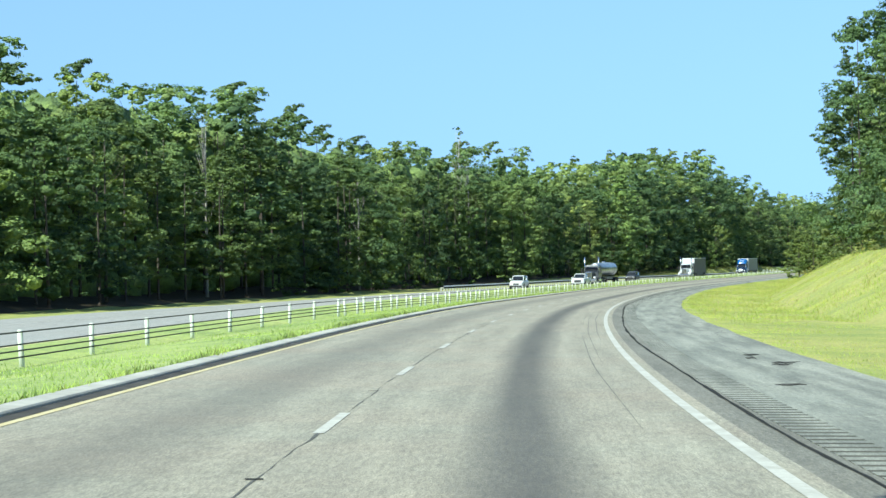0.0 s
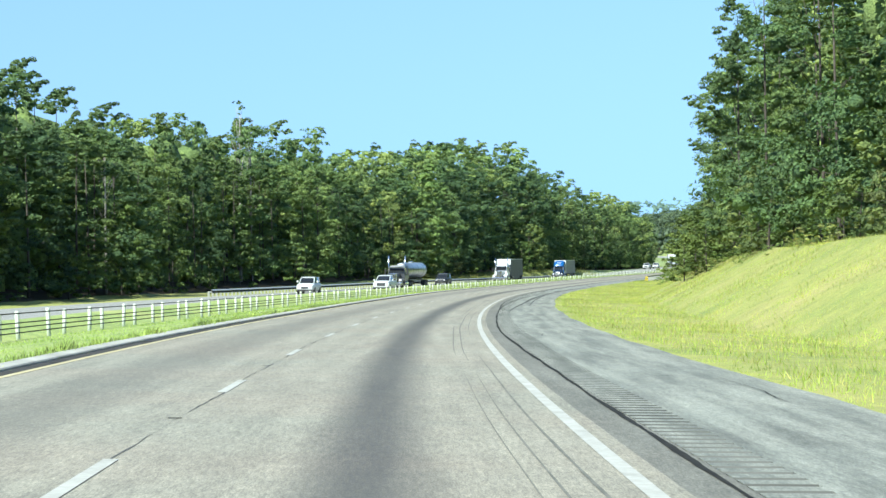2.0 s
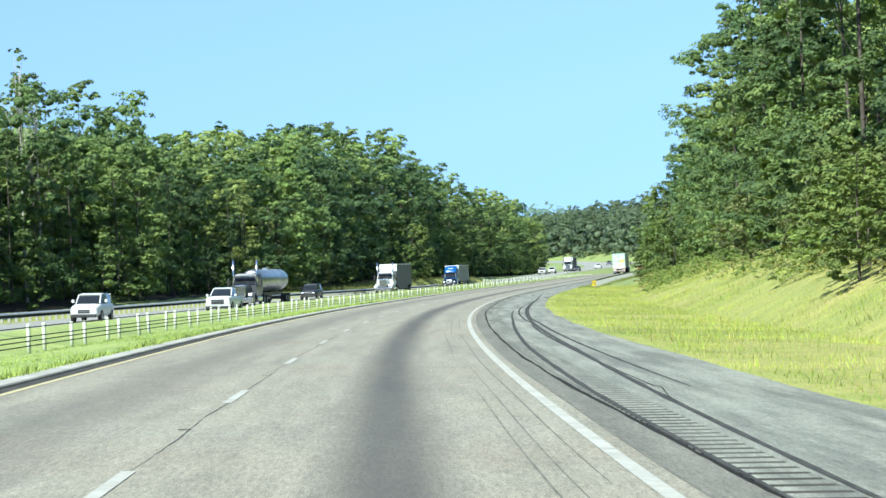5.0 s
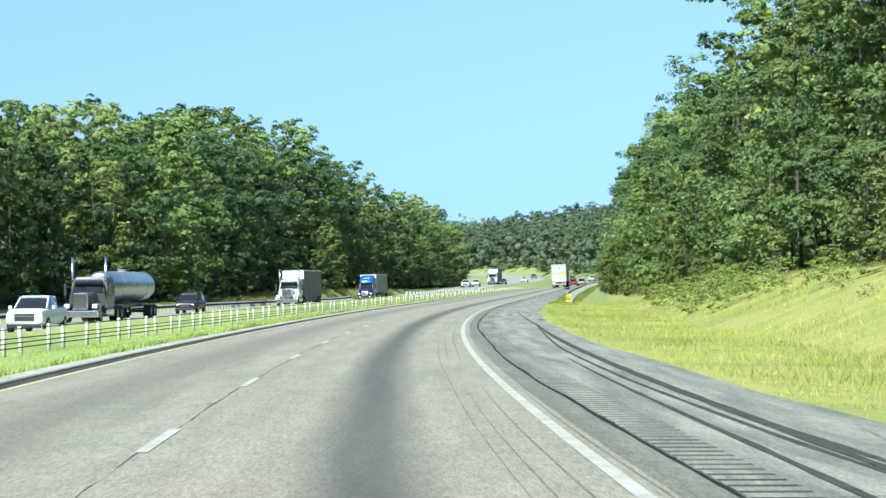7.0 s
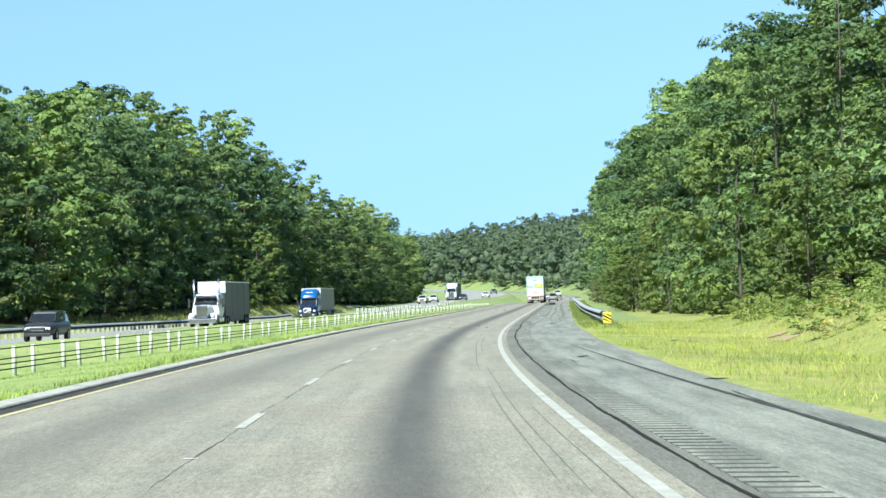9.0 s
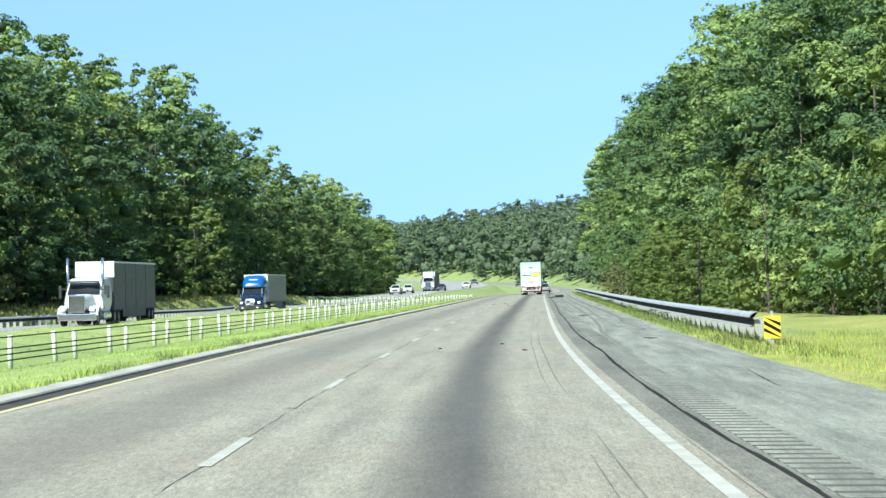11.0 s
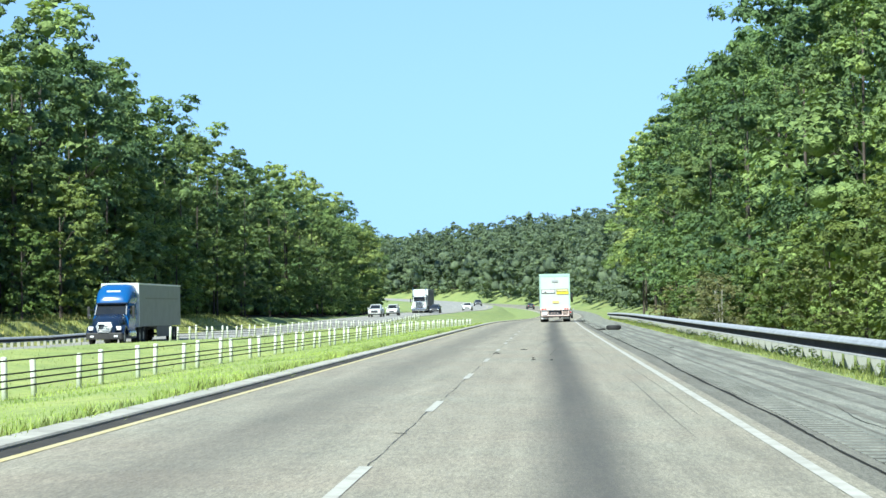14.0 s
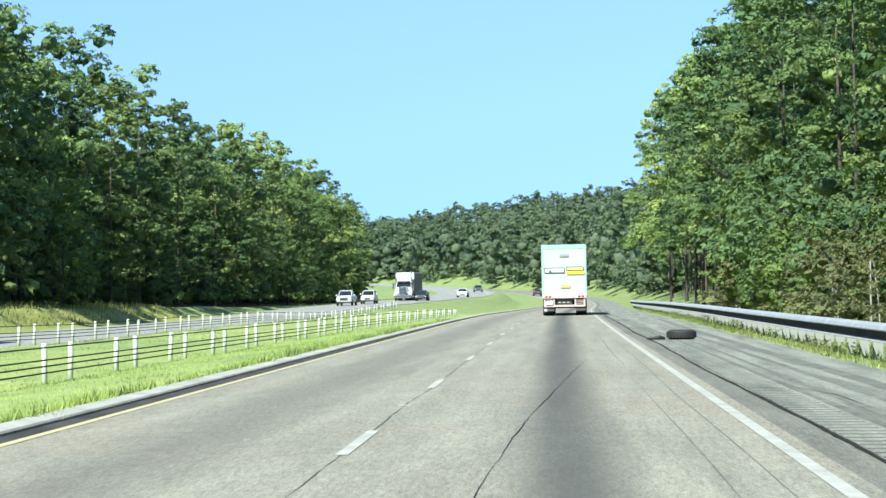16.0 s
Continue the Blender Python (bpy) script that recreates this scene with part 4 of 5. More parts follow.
# ---- barriers ----
def sweep(name, s, profile, u, h, material, ground_u=None):
    """A profile of (across, up) points carried along stations s at offset u, heights above the ground there."""
    u = np.broadcast_to(np.asarray(u, float), s.shape)
    base = dz(s, u) + h
    rows = [at(s, u + a, base + b) for a, b in profile]
    k = len(rows)
    verts = np.stack(rows, 1).reshape(-1, 3)
    faces = [(i * k + j, i * k + j + 1, (i + 1) * k + j + 1, (i + 1) * k + j) for i in range(len(s) - 1) for j in range(k - 1)]
    return mesh_object(name, verts, faces, material, smooth=False)


TOP_BEAM = [(-0.1, 0.235), (-0.02, 0.225), (0.05, 0.185), (0.09, 0.12), (0.085, 0.1), (0.03, 0.09), (-0.02, 0.11), (-0.1, 0.22), (-0.1, 0.235)]
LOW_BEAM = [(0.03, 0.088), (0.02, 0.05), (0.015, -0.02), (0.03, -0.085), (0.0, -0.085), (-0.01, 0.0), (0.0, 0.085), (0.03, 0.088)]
LIP_BEAM = [(0.03, -0.088), (0.075, -0.11), (0.075, -0.125), (0.02, -0.125), (0.0, -0.1), (0.0, -0.088), (0.03, -0.088)]


def guardrail(label, s0, s1, u, face, height=0.62, step=1.905):
    """A W-beam rail on posts; face is -1 when its front looks left."""
    root = tagged(empty("guardrail"), label, "guardrail")
    s = np.arange(s0, s1 + 0.1, 3.81)
    uf = u(s) if callable(u) else np.full(s.shape, float(u))
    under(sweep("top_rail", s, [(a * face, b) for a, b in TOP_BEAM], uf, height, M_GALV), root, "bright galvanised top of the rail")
    # the recessed face takes its shade from a dark colour
    under(sweep("lower_rail", s, [(a * face, b) for a, b in LOW_BEAM], uf, height, M_RAILSHADE), root, "steel face of the rail, its shade painted dark")
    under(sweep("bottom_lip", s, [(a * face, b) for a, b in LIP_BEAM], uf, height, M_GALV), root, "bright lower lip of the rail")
    post_me = bracket_me = None
    for k, a in enumerate(np.arange(s0 + 0.3, s1, step)):
        uu = float(u(np.array([a]))[0]) if callable(u) else u
        if post_me is None:
            ob = box_part("post", (-0.1, 0.1, -0.055, 0.055, -0.3, height + 0.08), M_POSTSTEEL, root)
            post_me = ob.data
            bl = box_part("bracket", (-0.15, 0.15, -0.03, 0.03, height - 0.05, height + 0.06), M_GALV, root)
            bracket_me = bl.data
        else:
            ob, bl = under(new("post", post_me), root), under(new("bracket", bracket_me), root)
        ob.matrix_basis = stand(a, uu - 0.38 * face, lean=False)
        bl.matrix_basis = stand(a, uu - 0.14 * face, lean=False)
    return root


RAIL_R = lambda s: np.interp(s, (360, 385, 420, 640, 800), (8.4, 8.1, 7.85, 7.75, 7.9))
RAIL_L = lambda s: np.interp(s, (258, 400, 562), (-28.2, -30.8, -33.3))
guardrail("long galvanised steel guardrail beside the hard shoulder", 360.5, 690, RAIL_R, -1, 0.5)
guardrail("galvanised steel guardrail beyond the opposite carriageway", 258, 562, RAIL_L, 1, 0.46)


def cable_barrier(label, s0, s1, u, spacing, seed):
    root = tagged(empty("cable_barrier"), label, "cable barrier")
    rng = random.Random(seed)
    spots = spacing(s0, s1)
    post = None
    for a in spots:
        uu = float(np.asarray(u(a)))
        if post is None:
            V, F = tube([(0, 0, -0.2), (0, 0, 0.4), (0, 0, 0.77), (0, 0, 0.8)], [0.064, 0.064, 0.064, 0.05], 8)
            ob = under(mesh_object("post", V, F, M_POST, smooth=True), root)
            post = ob.data
        else:
            ob = under(new("post", post), root)
        ob.matrix_basis = stand(a, uu, 0, lean=False) @ pose(0, 0, 0, rng.uniform(-2.5, 2.5), rng.uniform(-2.5, 2.5), rng.uniform(0, 90)) @ Matrix.Scale(rng.uniform(0.94, 1.06), 4, (0, 0, 1))
    s = np.array(spots)
    uu = np.asarray(u(s), float) * np.ones(len(s))
    for hh in (0.21, 0.35, 0.48, 0.74):
        c = 0.015
        V = sweep("cable", s, [(c, c), (-c, c), (-c, -c), (c, -c), (c, c)], uu + 0.07, hh, M_WIRE)
        under(V, root, "dark wire rope")
    return root


def median_posts(a, b):
    """Single posts 6.6 m apart, then pairs of posts."""
    pairs = np.interp(np.arange(0, 83), (0, 3, 8, 11, 12, 22, 29, 36, 46, 52, 60, 82), (98.1, 117.9, 150.5, 167.6, 174.3, 242.1, 287.6, 333.0, 403.0, 442.1, 497.1, 655.5))
    out = [44.6 + 6.6 * k for k in range(-5, 8)] + [v + d for v in pairs for d in (0.0, 2.35)]
    return [float(v) for v in out if a < v < b]


cable_barrier("cable barrier of white posts and four wire ropes in the median", 8, 655, lambda s: -9.0 + 0 * np.asarray(s), median_posts, 1)
cable_barrier("second cable barrier of white posts beside the opposite carriageway", 505, 700, lambda s: far_u(s) + 6.9, lambda a, b: [q + d for q in np.arange(a + 0.4, b, 7.0) for d in (0.0, 2.6)], 2)


# ---- vehicles ----
def paint(name, col, rough=0.3, metal=0.0, dirt=0.25):
    n = Nodes(name)
    v = n.coords("Object")
    f = n.noise(v, 1.3, 5.0)
    g = n.noise(v, 11.0, 3.0)
    c = n.mix(n.math("MULTIPLY", n.ramp(f, [(0.4, (0, 0, 0)), (0.75, (1, 1, 1))]), dirt), col, tuple(x * 0.6 + 0.02 for x in col))
    c = n.mix(0.12, c, n.ramp(g, [(0.3, (0.7, 0.7, 0.7)), (0.7, (1.2, 1.2, 1.2))]), "MULTIPLY")
    return n.finish(c, n.math("ADD", rough, n.math("MULTIPLY", f, 0.12)), metal)


V_WHITE = paint("white_vehicle_paint", (0.62, 0.64, 0.63))
V_TRAILER = paint("white_trailer_panel", (0.5, 0.535, 0.495), 0.45)
V_CREAM = paint("pale_yellow_sticker", (0.62, 0.6, 0.3), 0.5)
# darker copy of the trailer panel, with the side's shade in its colour
V_SHADEBOX = paint("grey_trailer_panel", (0.2, 0.215, 0.21), 0.5, 0.0, 0.4)
V_NAVY = paint("dark_navy_truck_paint", (0.008, 0.018, 0.045), 0.2)
V_TEAL = paint("pale_teal_trim", (0.36, 0.52, 0.45), 0.45)
V_PINK = paint("faded_red_frame", (0.58, 0.46, 0.42), 0.5)
V_YELLOW = paint("yellow_decal", (0.8, 0.6, 0.04), 0.45)
V_ORANGE = paint("orange_decal", (0.85, 0.5, 0.18), 0.5)
V_BLUE = paint("bright_blue_truck_paint", (0.01, 0.085, 0.27), 0.16)
V_BLACK = paint("black_vehicle_paint", (0.02, 0.021, 0.024), 0.3)
V_DARK = paint("dark_grey_vehicle_paint", (0.06, 0.064, 0.07), 0.3)
V_RED = paint("dark_red_vehicle_paint", (0.3, 0.04, 0.03), 0.3)
V_SILVER = paint("silver_vehicle_paint", (0.42, 0.44, 0.45), 0.3, 0.3)
V_ALU = paint("dull_aluminium_panel", (0.11, 0.115, 0.12), 0.55, 0.2, 0.5)
V_CHROME = plain("chrome", (0.6, 0.6, 0.61), (0.75, 0.75, 0.76), 2.0, 0.18, 1.0)
V_STEEL = plain("tank_stainless_steel", (0.3, 0.31, 0.31), (0.42, 0.43, 0.43), 1.0, 0.35, 0.85)
V_PLASTIC = plain("black_plastic", (0.02, 0.02, 0.02), (0.04, 0.04, 0.04), 5.0, 0.6)
V_GLASS = plain("dark_vehicle_glass", (0.012, 0.014, 0.016), (0.022, 0.024, 0.026), 1.0, 0.06)
V_LAMP = plain("clear_lamp_lens", (0.7, 0.72, 0.74), (0.8, 0.8, 0.82), 6.0, 0.15)
V_TAIL = plain("red_lamp_lens", (0.45, 0.02, 0.02), (0.55, 0.04, 0.03), 6.0, 0.25)
V_RIM = plain("grey_wheel_rim", (0.4, 0.4, 0.4), (0.55, 0.55, 0.55), 4.0, 0.4, 0.6)


def loft(name, rings, material, parent, label="", smooth=True, cap=True):
    """A skin through rings of equally many points."""
    k = len(rings[0])
    verts = [p for r in rings for p in r]
    faces = [(i * k + j, i * k + (j + 1) % k, (i + 1) * k + (j + 1) % k, (i + 1) * k + j) for i in range(len(rings) - 1) for j in range(k)]
    if cap:
        faces += [tuple(range(k - 1, -1, -1)), tuple(range((len(rings) - 1) * k, len(rings) * k))]
    ob = mesh_object(name, verts, faces, material)
    bm = bmesh.new()
    bm.from_mesh(ob.data)
    bmesh.ops.recalc_face_normals(bm, faces=bm.faces)
    bm.to_mesh(ob.data)
    bm.free()
    if smooth:
        ob.data.polygons.foreach_set("use_smooth", [len(p.vertices) == 4 for p in ob.data.polygons])
        ob.data.set_sharp_from_angle(angle=radians(38))
    return under(ob, parent, label)


def ring(y, w, z0, z1, tuck=0.06, crown=0.04):
    """A rounded box section across the vehicle at y."""
    h = z1 - z0
    half = [(w * 0.55, z0), (w * 0.9, z0 + 0.02), (w - 0.01, z0 + h * 0.22), (w, z0 + h * 0.55), (w - tuck * 0.5, z0 + h * 0.82), (w - tuck * 1.6, z1), (w * 0.5, z1 + crown)]
    return [(x, y, z) for x, z in half] + [(-x, y, z) for x, z in reversed(half)]


def wheel(parent, x, y, r, width, rim_mat=None):
    """A tyre with its rim; the axle lies along x."""
    prof = [(-width / 2, r * 0.62), (-width / 2, r * 0.93), (-width * 0.4, r), (width * 0.4, r), (width / 2, r * 0.93), (width / 2, r * 0.62)]
    n = 18
    V = [(x + a, y + b * math.cos(2 * math.pi * i / n), r + b * math.sin(2 * math.pi * i / n)) for i in range(n) for a, b in prof]
    k = len(prof)
    F = [(i * k + j, i * k + j + 1, ((i + 1) % n) * k + j + 1, ((i + 1) % n) * k + j) for i in range(n) for j in range(k - 1)]
    w = under(empty("wheel"), parent)
    under(mesh_object("tyre", V, F, M_TYRE, smooth=False), w)
    side = 1 if x > 0 else -1
    o = x + side * width * 0.42
    rings = []
    for rr, d in ((r * 0.64, 0.0), (r * 0.56, -0.02), (r * 0.45, -0.07), (r * 0.2, -0.03), (r * 0.18, 0.02)):
        rings.append([(o + side * d, y + rr * math.cos(2 * math.pi * i / 14), r + rr * math.sin(2 * math.pi * i / 14)) for i in range(14)])
    loft("rim", rings, rim_mat or V_RIM, w)
    return w


def slab(name, parent, material, x0, x1, y0, y1, z0, z1, bevel=0.02, label=""):
    return box_part(name, (x0, x1, y0, y1, z0, z1), material, parent, label, bevel)


def mirrored(fn):
    fn(1)
    fn(-1)


def car(name, label, category, body, kind="sedan"):
    """A car about its own origin, nose to +y."""
    root = tagged(empty(name), label, category)
    L, W, hb, hr, r = {"sedan": (4.7, 0.92, 0.98, 1.45, 0.33), "suv": (4.75, 0.95, 1.1, 1.75, 0.37), "pickup": (5.8, 1.0, 1.2, 1.86, 0.42)}[kind]
    f = L / 2
    lo = r * 0.75
    ys = {"sedan": [(-f, 0.80, 0.62, 0.9), (-f + 0.12, 0.92, 0.5, 1.02), (-f + 1.0, 1.0, 0.32, 1.04), (0.0, 1.0, 0.3, 1.0), (f - 1.35, 1.0, 0.3, 0.96), (f - 0.35, 0.94, 0.34, 0.82), (f - 0.05, 0.82, 0.4, 0.7), (f, 0.7, 0.42, 0.62)],
          "suv": [(-f, 0.84, 0.6, 1.05), (-f + 0.1, 0.94, 0.48, 1.12), (-f + 1.0, 1.0, 0.36, 1.14), (0.0, 1.0, 0.34, 1.12), (f - 1.25, 1.0, 0.34, 1.1), (f - 0.3, 0.95, 0.38, 0.98), (f - 0.05, 0.86, 0.42, 0.86), (f, 0.74, 0.45, 0.78)],
          "pickup": [(-f, 0.9, 0.62, 1.18), (-f + 0.08, 0.97, 0.5, 1.22), (-f + 1.2, 1.0, 0.45, 1.24), (0.0, 1.0, 0.42, 1.22), (f - 1.5, 1.0, 0.42, 1.22), (f - 0.3, 0.97, 0.42, 1.16), (f - 0.04, 0.92, 0.45, 1.08), (f, 0.84, 0.48, 1.0)]}[kind]
    loft("body", [ring(y, W * w, z0, z1) for y, w, z0, z1 in ys], body, root)
    cab = {"sedan": [(-f + 0.55, 0.80, 0.74, 1.0, 1.04), (-f + 1.35, 0.84, 0.66, 1.0, hr - 0.03), (-0.2, 0.86, 0.68, 0.98, hr), (0.45, 0.86, 0.66, 0.96, hr - 0.05), (f - 1.15, 0.82, 0.74, 0.94, 1.0)],
           "suv": [(-f + 0.12, 0.86, 0.74, 1.1, 1.25), (-f + 0.45, 0.88, 0.74, 1.1, hr - 0.04), (-0.3, 0.9, 0.74, 1.08, hr), (0.55, 0.9, 0.72, 1.06, hr - 0.06), (f - 1.2, 0.86, 0.78, 1.04, 1.14)],
           "pickup": [(-0.75, 0.92, 0.8, 1.2, 1.26), (-0.6, 0.93, 0.72, 1.2, hr - 0.03), (0.3, 0.94, 0.72, 1.2, hr), (0.65, 0.93, 0.7, 1.2, hr - 0.06), (f - 1.4, 0.88, 0.8, 1.2, 1.27)]}[kind]
    loft("glasshouse", [[(W * wb, y, zb), (W * wr, y, zr), (W * wr * 0.5, y, zr + 0.01), (-W * wr * 0.5, y, zr + 0.01), (-W * wr, y, zr), (-W * wb, y, zb)] for y, wb, wr, zb, zr in cab], V_GLASS, root, "dark tinted windows")
    roof = [c for c in cab if c[4] > hr - 0.09]
    loft("roof", [[(W * wr + 0.012, y, zr - 0.05), (W * wr - 0.03, y, zr + 0.035), (-W * wr + 0.03, y, zr + 0.035), (-W * wr - 0.012, y, zr - 0.05)] for y, wb, wr, zb, zr in roof], body, root)
    for a, b in zip(cab, cab[1:]):           # pillars
        if abs(a[4] - b[4]) > 0.15:
            for sx in (1, -1):
                p = [(sx * W * q[2] * 1.01, q[0], q[4]) for q in (a, b)]
                V, F = tube(p, [0.05, 0.05], 5)
                under(mesh_object("pillar", V, F, body), root)
    for y in (f - 0.95, -f + 0.95):
        for sx in (1, -1):
            wheel(root, sx * (W - 0.1), y, r, 0.23)
    zl = ys[-2][3] - 0.1
    for sx in (1, -1):
        slab("headlight", root, V_LAMP, sx * W * 0.62 - 0.16, sx * W * 0.62 + 0.16, f - 0.16, f + 0.0, zl - 0.08, zl + 0.07, 0.03)
        slab("tail_light", root, V_TAIL, sx * W * 0.74 - 0.12, sx * W * 0.74 + 0.1, -f - 0.015, -f + 0.15, 0.78, 0.98, 0.03)
        slab("mirror", root, body, sx * (W + 0.1) - 0.09, sx * (W + 0.1) + 0.09, f - 1.75, f - 1.62, 1.0 if kind == "sedan" else 1.2, 1.18 if kind == "sedan" else 1.4, 0.04)
    gw = 0.5 if kind == "pickup" else 0.4
    slab("grille", root, V_PLASTIC, -W * gw, W * gw, f - 0.08, f + 0.015, zl - (0.34 if kind == "pickup" else 0.2), zl + 0.03, 0.02, "dark grille")
    slab("grille_bar", root, V_CHROME, -W * gw, W * gw, f - 0.02, f + 0.03, zl - 0.13, zl - 0.08, 0.01)
    slab("lower_intake", root, V_PLASTIC, -W * 0.5, W * 0.5, f + 0.02, f + 0.055, 0.34, 0.46, 0.01)
    slab("front_bumper", root, V_PLASTIC if kind != "sedan" else body, -W * 0.82, W * 0.82, f - 0.1, f + 0.05, 0.3, 0.5, 0.04)
    slab("rear_bumper", root, V_PLASTIC, -W * 0.85, W * 0.85, -f - 0.05, -f + 0.1, 0.38, 0.6, 0.04)
    slab("rear_window", root, V_GLASS, -W * 0.62, W * 0.62, -f + (0.02 if kind == "suv" else 0.6), -f + (0.2 if kind == "suv" else 0.7), 1.12, 1.14 if kind == "sedan" else 1.5, 0.01) if kind == "suv" else None
    slab("plate", root, V_SILVER, -0.15, 0.15, -f - 0.06, -f - 0.03, 0.72, 0.86, 0.01)
    if kind == "pickup":
        slab("bed", root, V_PLASTIC, -W * 0.86, W * 0.86, -f + 0.12, -0.85, 1.18, 1.265, 0.02, "dark load bed liner")
    return root


def tractor(root, paintm, y, classic=False, fairing=True, nose=None):
    """A truck tractor whose nose is at y + 3.4."""
    cab = under(empty("cab"), root)
    if classic:
        loft("bonnet", [ring(y + a, w, z0, z1, 0.1, 0.06) for a, w, z0, z1 in ((1.0, 0.75, 1.0, 1.95), (2.4, 0.62, 1.0, 1.9), (3.2, 0.55, 1.0, 1.85))], paintm, cab)
        slab("grille", cab, V_CHROME, -0.5, 0.5, y + 3.2, y + 3.32, 0.85, 1.95, 0.06, "tall chrome grille")
        mirrored(lambda s: under(mesh_object("exhaust_pipe", *tube([(s * 1.12, y + 0.7, 1.0), (s * 1.12, y + 0.7, 4.3)], [0.09, 0.09], 10), V_CHROME, smooth=True), cab, "tall chrome exhaust pipe"))
        slab("sun_visor", cab, V_CHROME, -1.0, 1.0, y + 1.05, y + 1.35, 2.72, 2.86, 0.03)
        top = 2.95
    else:
        loft("bonnet", [ring(y + a, w, z0, z1, 0.14, 0.08) for a, w, z0, z1 in ((0.9, 1.15, 0.75, 2.0), (2.2, 1.05, 0.7, 1.85), (3.0, 0.92, 0.65, 1.55), (3.35, 0.72, 0.7, 1.2))], nose or paintm, cab)
        g0, g1 = [(-0.4, 3.46, 0.78), (0.4, 3.46, 0.78), (0.56, 3.36, 1.2), (0.44, 3.2, 1.5), (-0.44, 3.2, 1.5), (-0.56, 3.36, 1.2)], 0.05
        loft("grille", [[(a * k, y + b + o, 1.14 + (c - 1.14) * k) for a, b, c in g0] for k, o in ((1.0, -0.2), (1.0, 0.0), (0.9, g1))], V_SILVER, cab, "pale metal grille", smooth=False)
        for z in (0.88, 1.0, 1.12, 1.24, 1.36):
            f = float(np.interp(z, (0.78, 1.2, 1.5), (3.5, 3.42, 3.26)))
            slab("grille_slot", cab, V_PLASTIC, -0.38, 0.38, y + f - 0.02, y + f + 0.05, z - 0.022, z + 0.022, 0.006)
        slab("screen_pillar", cab, V_PLASTIC, -0.03, 0.03, y + 0.98, y + 1.05, 2.3, 2.42, 0.01)
        slab("sun_visor", cab, nose or paintm, -1.04, 1.04, y + 0.7, y + 1.0, 2.7, 2.8, 0.03)
        mirrored(lambda s: loft("screen_edge", [[(s * 1.03, y + 1.28 + o, 1.98), (s * 1.09, y + 1.24 + o, 1.98), (s * 1.03, y + 0.72 + o, 2.72), (s * 0.97, y + 0.74 + o, 2.72)] for o in (0.0, 0.04)], V_SILVER, cab, smooth=False))
        mirrored(lambda s: slab("fog_lamp", cab, V_LAMP, s * 0.8 - 0.13, s * 0.8 + 0.13, y + 3.38, y + 3.47, 0.5, 0.62, 0.03))
        mirrored(lambda s: slab("bonnet_mirror", cab, V_CHROME, s * 1.12 - 0.06, s * 1.12 + 0.06, y + 2.5, y + 2.56, 1.75, 2.0, 0.03))
        mirrored(lambda s: under(mesh_object("bonnet_mirror_arm", *tube([(s * 0.98, y + 2.4, 1.62), (s * 1.1, y + 2.52, 1.85)], [0.018, 0.018], 6), V_PLASTIC), cab))
        slab("step", cab, V_ALU, -1.22, 1.22, y - 0.4, y + 0.6, 0.4, 0.55, 0.03)
        top = 3.0
    loft("cab_shell", [ring(y + a, 1.22, z0, z1, 0.1, 0.05) for a, z0, z1 in ((-1.6, 0.95, top), (-1.4, 0.9, top + 0.05), (0.5, 0.9, top), (0.75, 0.9, 2.55), (1.25, 0.9, 1.95))], paintm, cab)
    loft("windscreen", [[(-1.02, y + 1.27, 1.98), (1.02, y + 1.27, 1.98), (0.95, y + 0.72, 2.72), (-0.95, y + 0.72, 2.72)], [(-1.02, y + 1.3, 2.0), (1.02, y + 1.3, 2.0), (0.95, y + 0.76, 2.74), (-0.95, y + 0.76, 2.74)]], V_GLASS, cab, "dark windscreen", smooth=False)
    if fairing:
        loft("roof_fairing", [ring(y + a, w, 2.6, z1, 0.16, 0.08) for a, w, z1 in ((-1.7, 1.24, 3.95), (-0.9, 1.24, 3.95), (-0.1, 1.2, 3.75), (0.5, 1.12, 3.25), (0.8, 1.02, 2.85))], paintm, cab)
        slab("decal", cab, V_WHITE, -0.5, 0.45, y + 0.22, y + 0.3, 3.5, 3.62, 0.02, "white lettering shown as a plain bar")
    mirrored(lambda s: slab("side_window", cab, V_GLASS, s * 1.225 - 0.012, s * 1.225 + 0.012, y - 0.15, y + 0.65, 1.98, 2.55, 0.01))
    mirrored(lambda s: slab("mirror", cab, V_PLASTIC, s * 1.52 - 0.09, s * 1.52 + 0.09, y + 1.0, y + 1.12, 1.75, 2.55, 0.04))
    mirrored(lambda s: under(mesh_object("mirror_arm", *tube([(s * 1.15, y + 1.0, 2.3), (s * 1.5, y + 1.06, 2.35)], [0.025, 0.025], 6), V_PLASTIC), cab))
    slab("bumper", cab, V_CHROME if classic else V_PLASTIC, -1.2, 1.2, y + 3.05, y + 3.45, 0.35, 0.8, 0.07)
    mirrored(lambda s: slab("headlight", cab, V_LAMP, s * 0.92 - 0.18, s * 0.92 + 0.18, y + 2.9, y + 3.2, 0.95, 1.22, 0.06))
    mirrored(lambda s: loft("wing", [ring2(s * 1.02, y + 2.35 + a, 0.26, z) for a, z in ((-0.7, 0.72), (-0.45, 1.1), (0.0, 1.24), (0.45, 1.1), (0.75, 0.75))], nose or paintm, cab))
    mirrored(lambda s: slab("fuel_tank", root, V_CHROME, s * 0.95 - 0.28, s * 0.95 + 0.28, y - 1.5, y + 0.3, 0.35, 0.9, 0.16))
    slab("chassis", root, V_BLACK, -0.45, 0.45, y - 4.6, y + 2.8, 0.6, 0.95, 0.03)
    mirrored(lambda s: wheel(root, s * 1.02, y + 2.35, 0.52, 0.3))
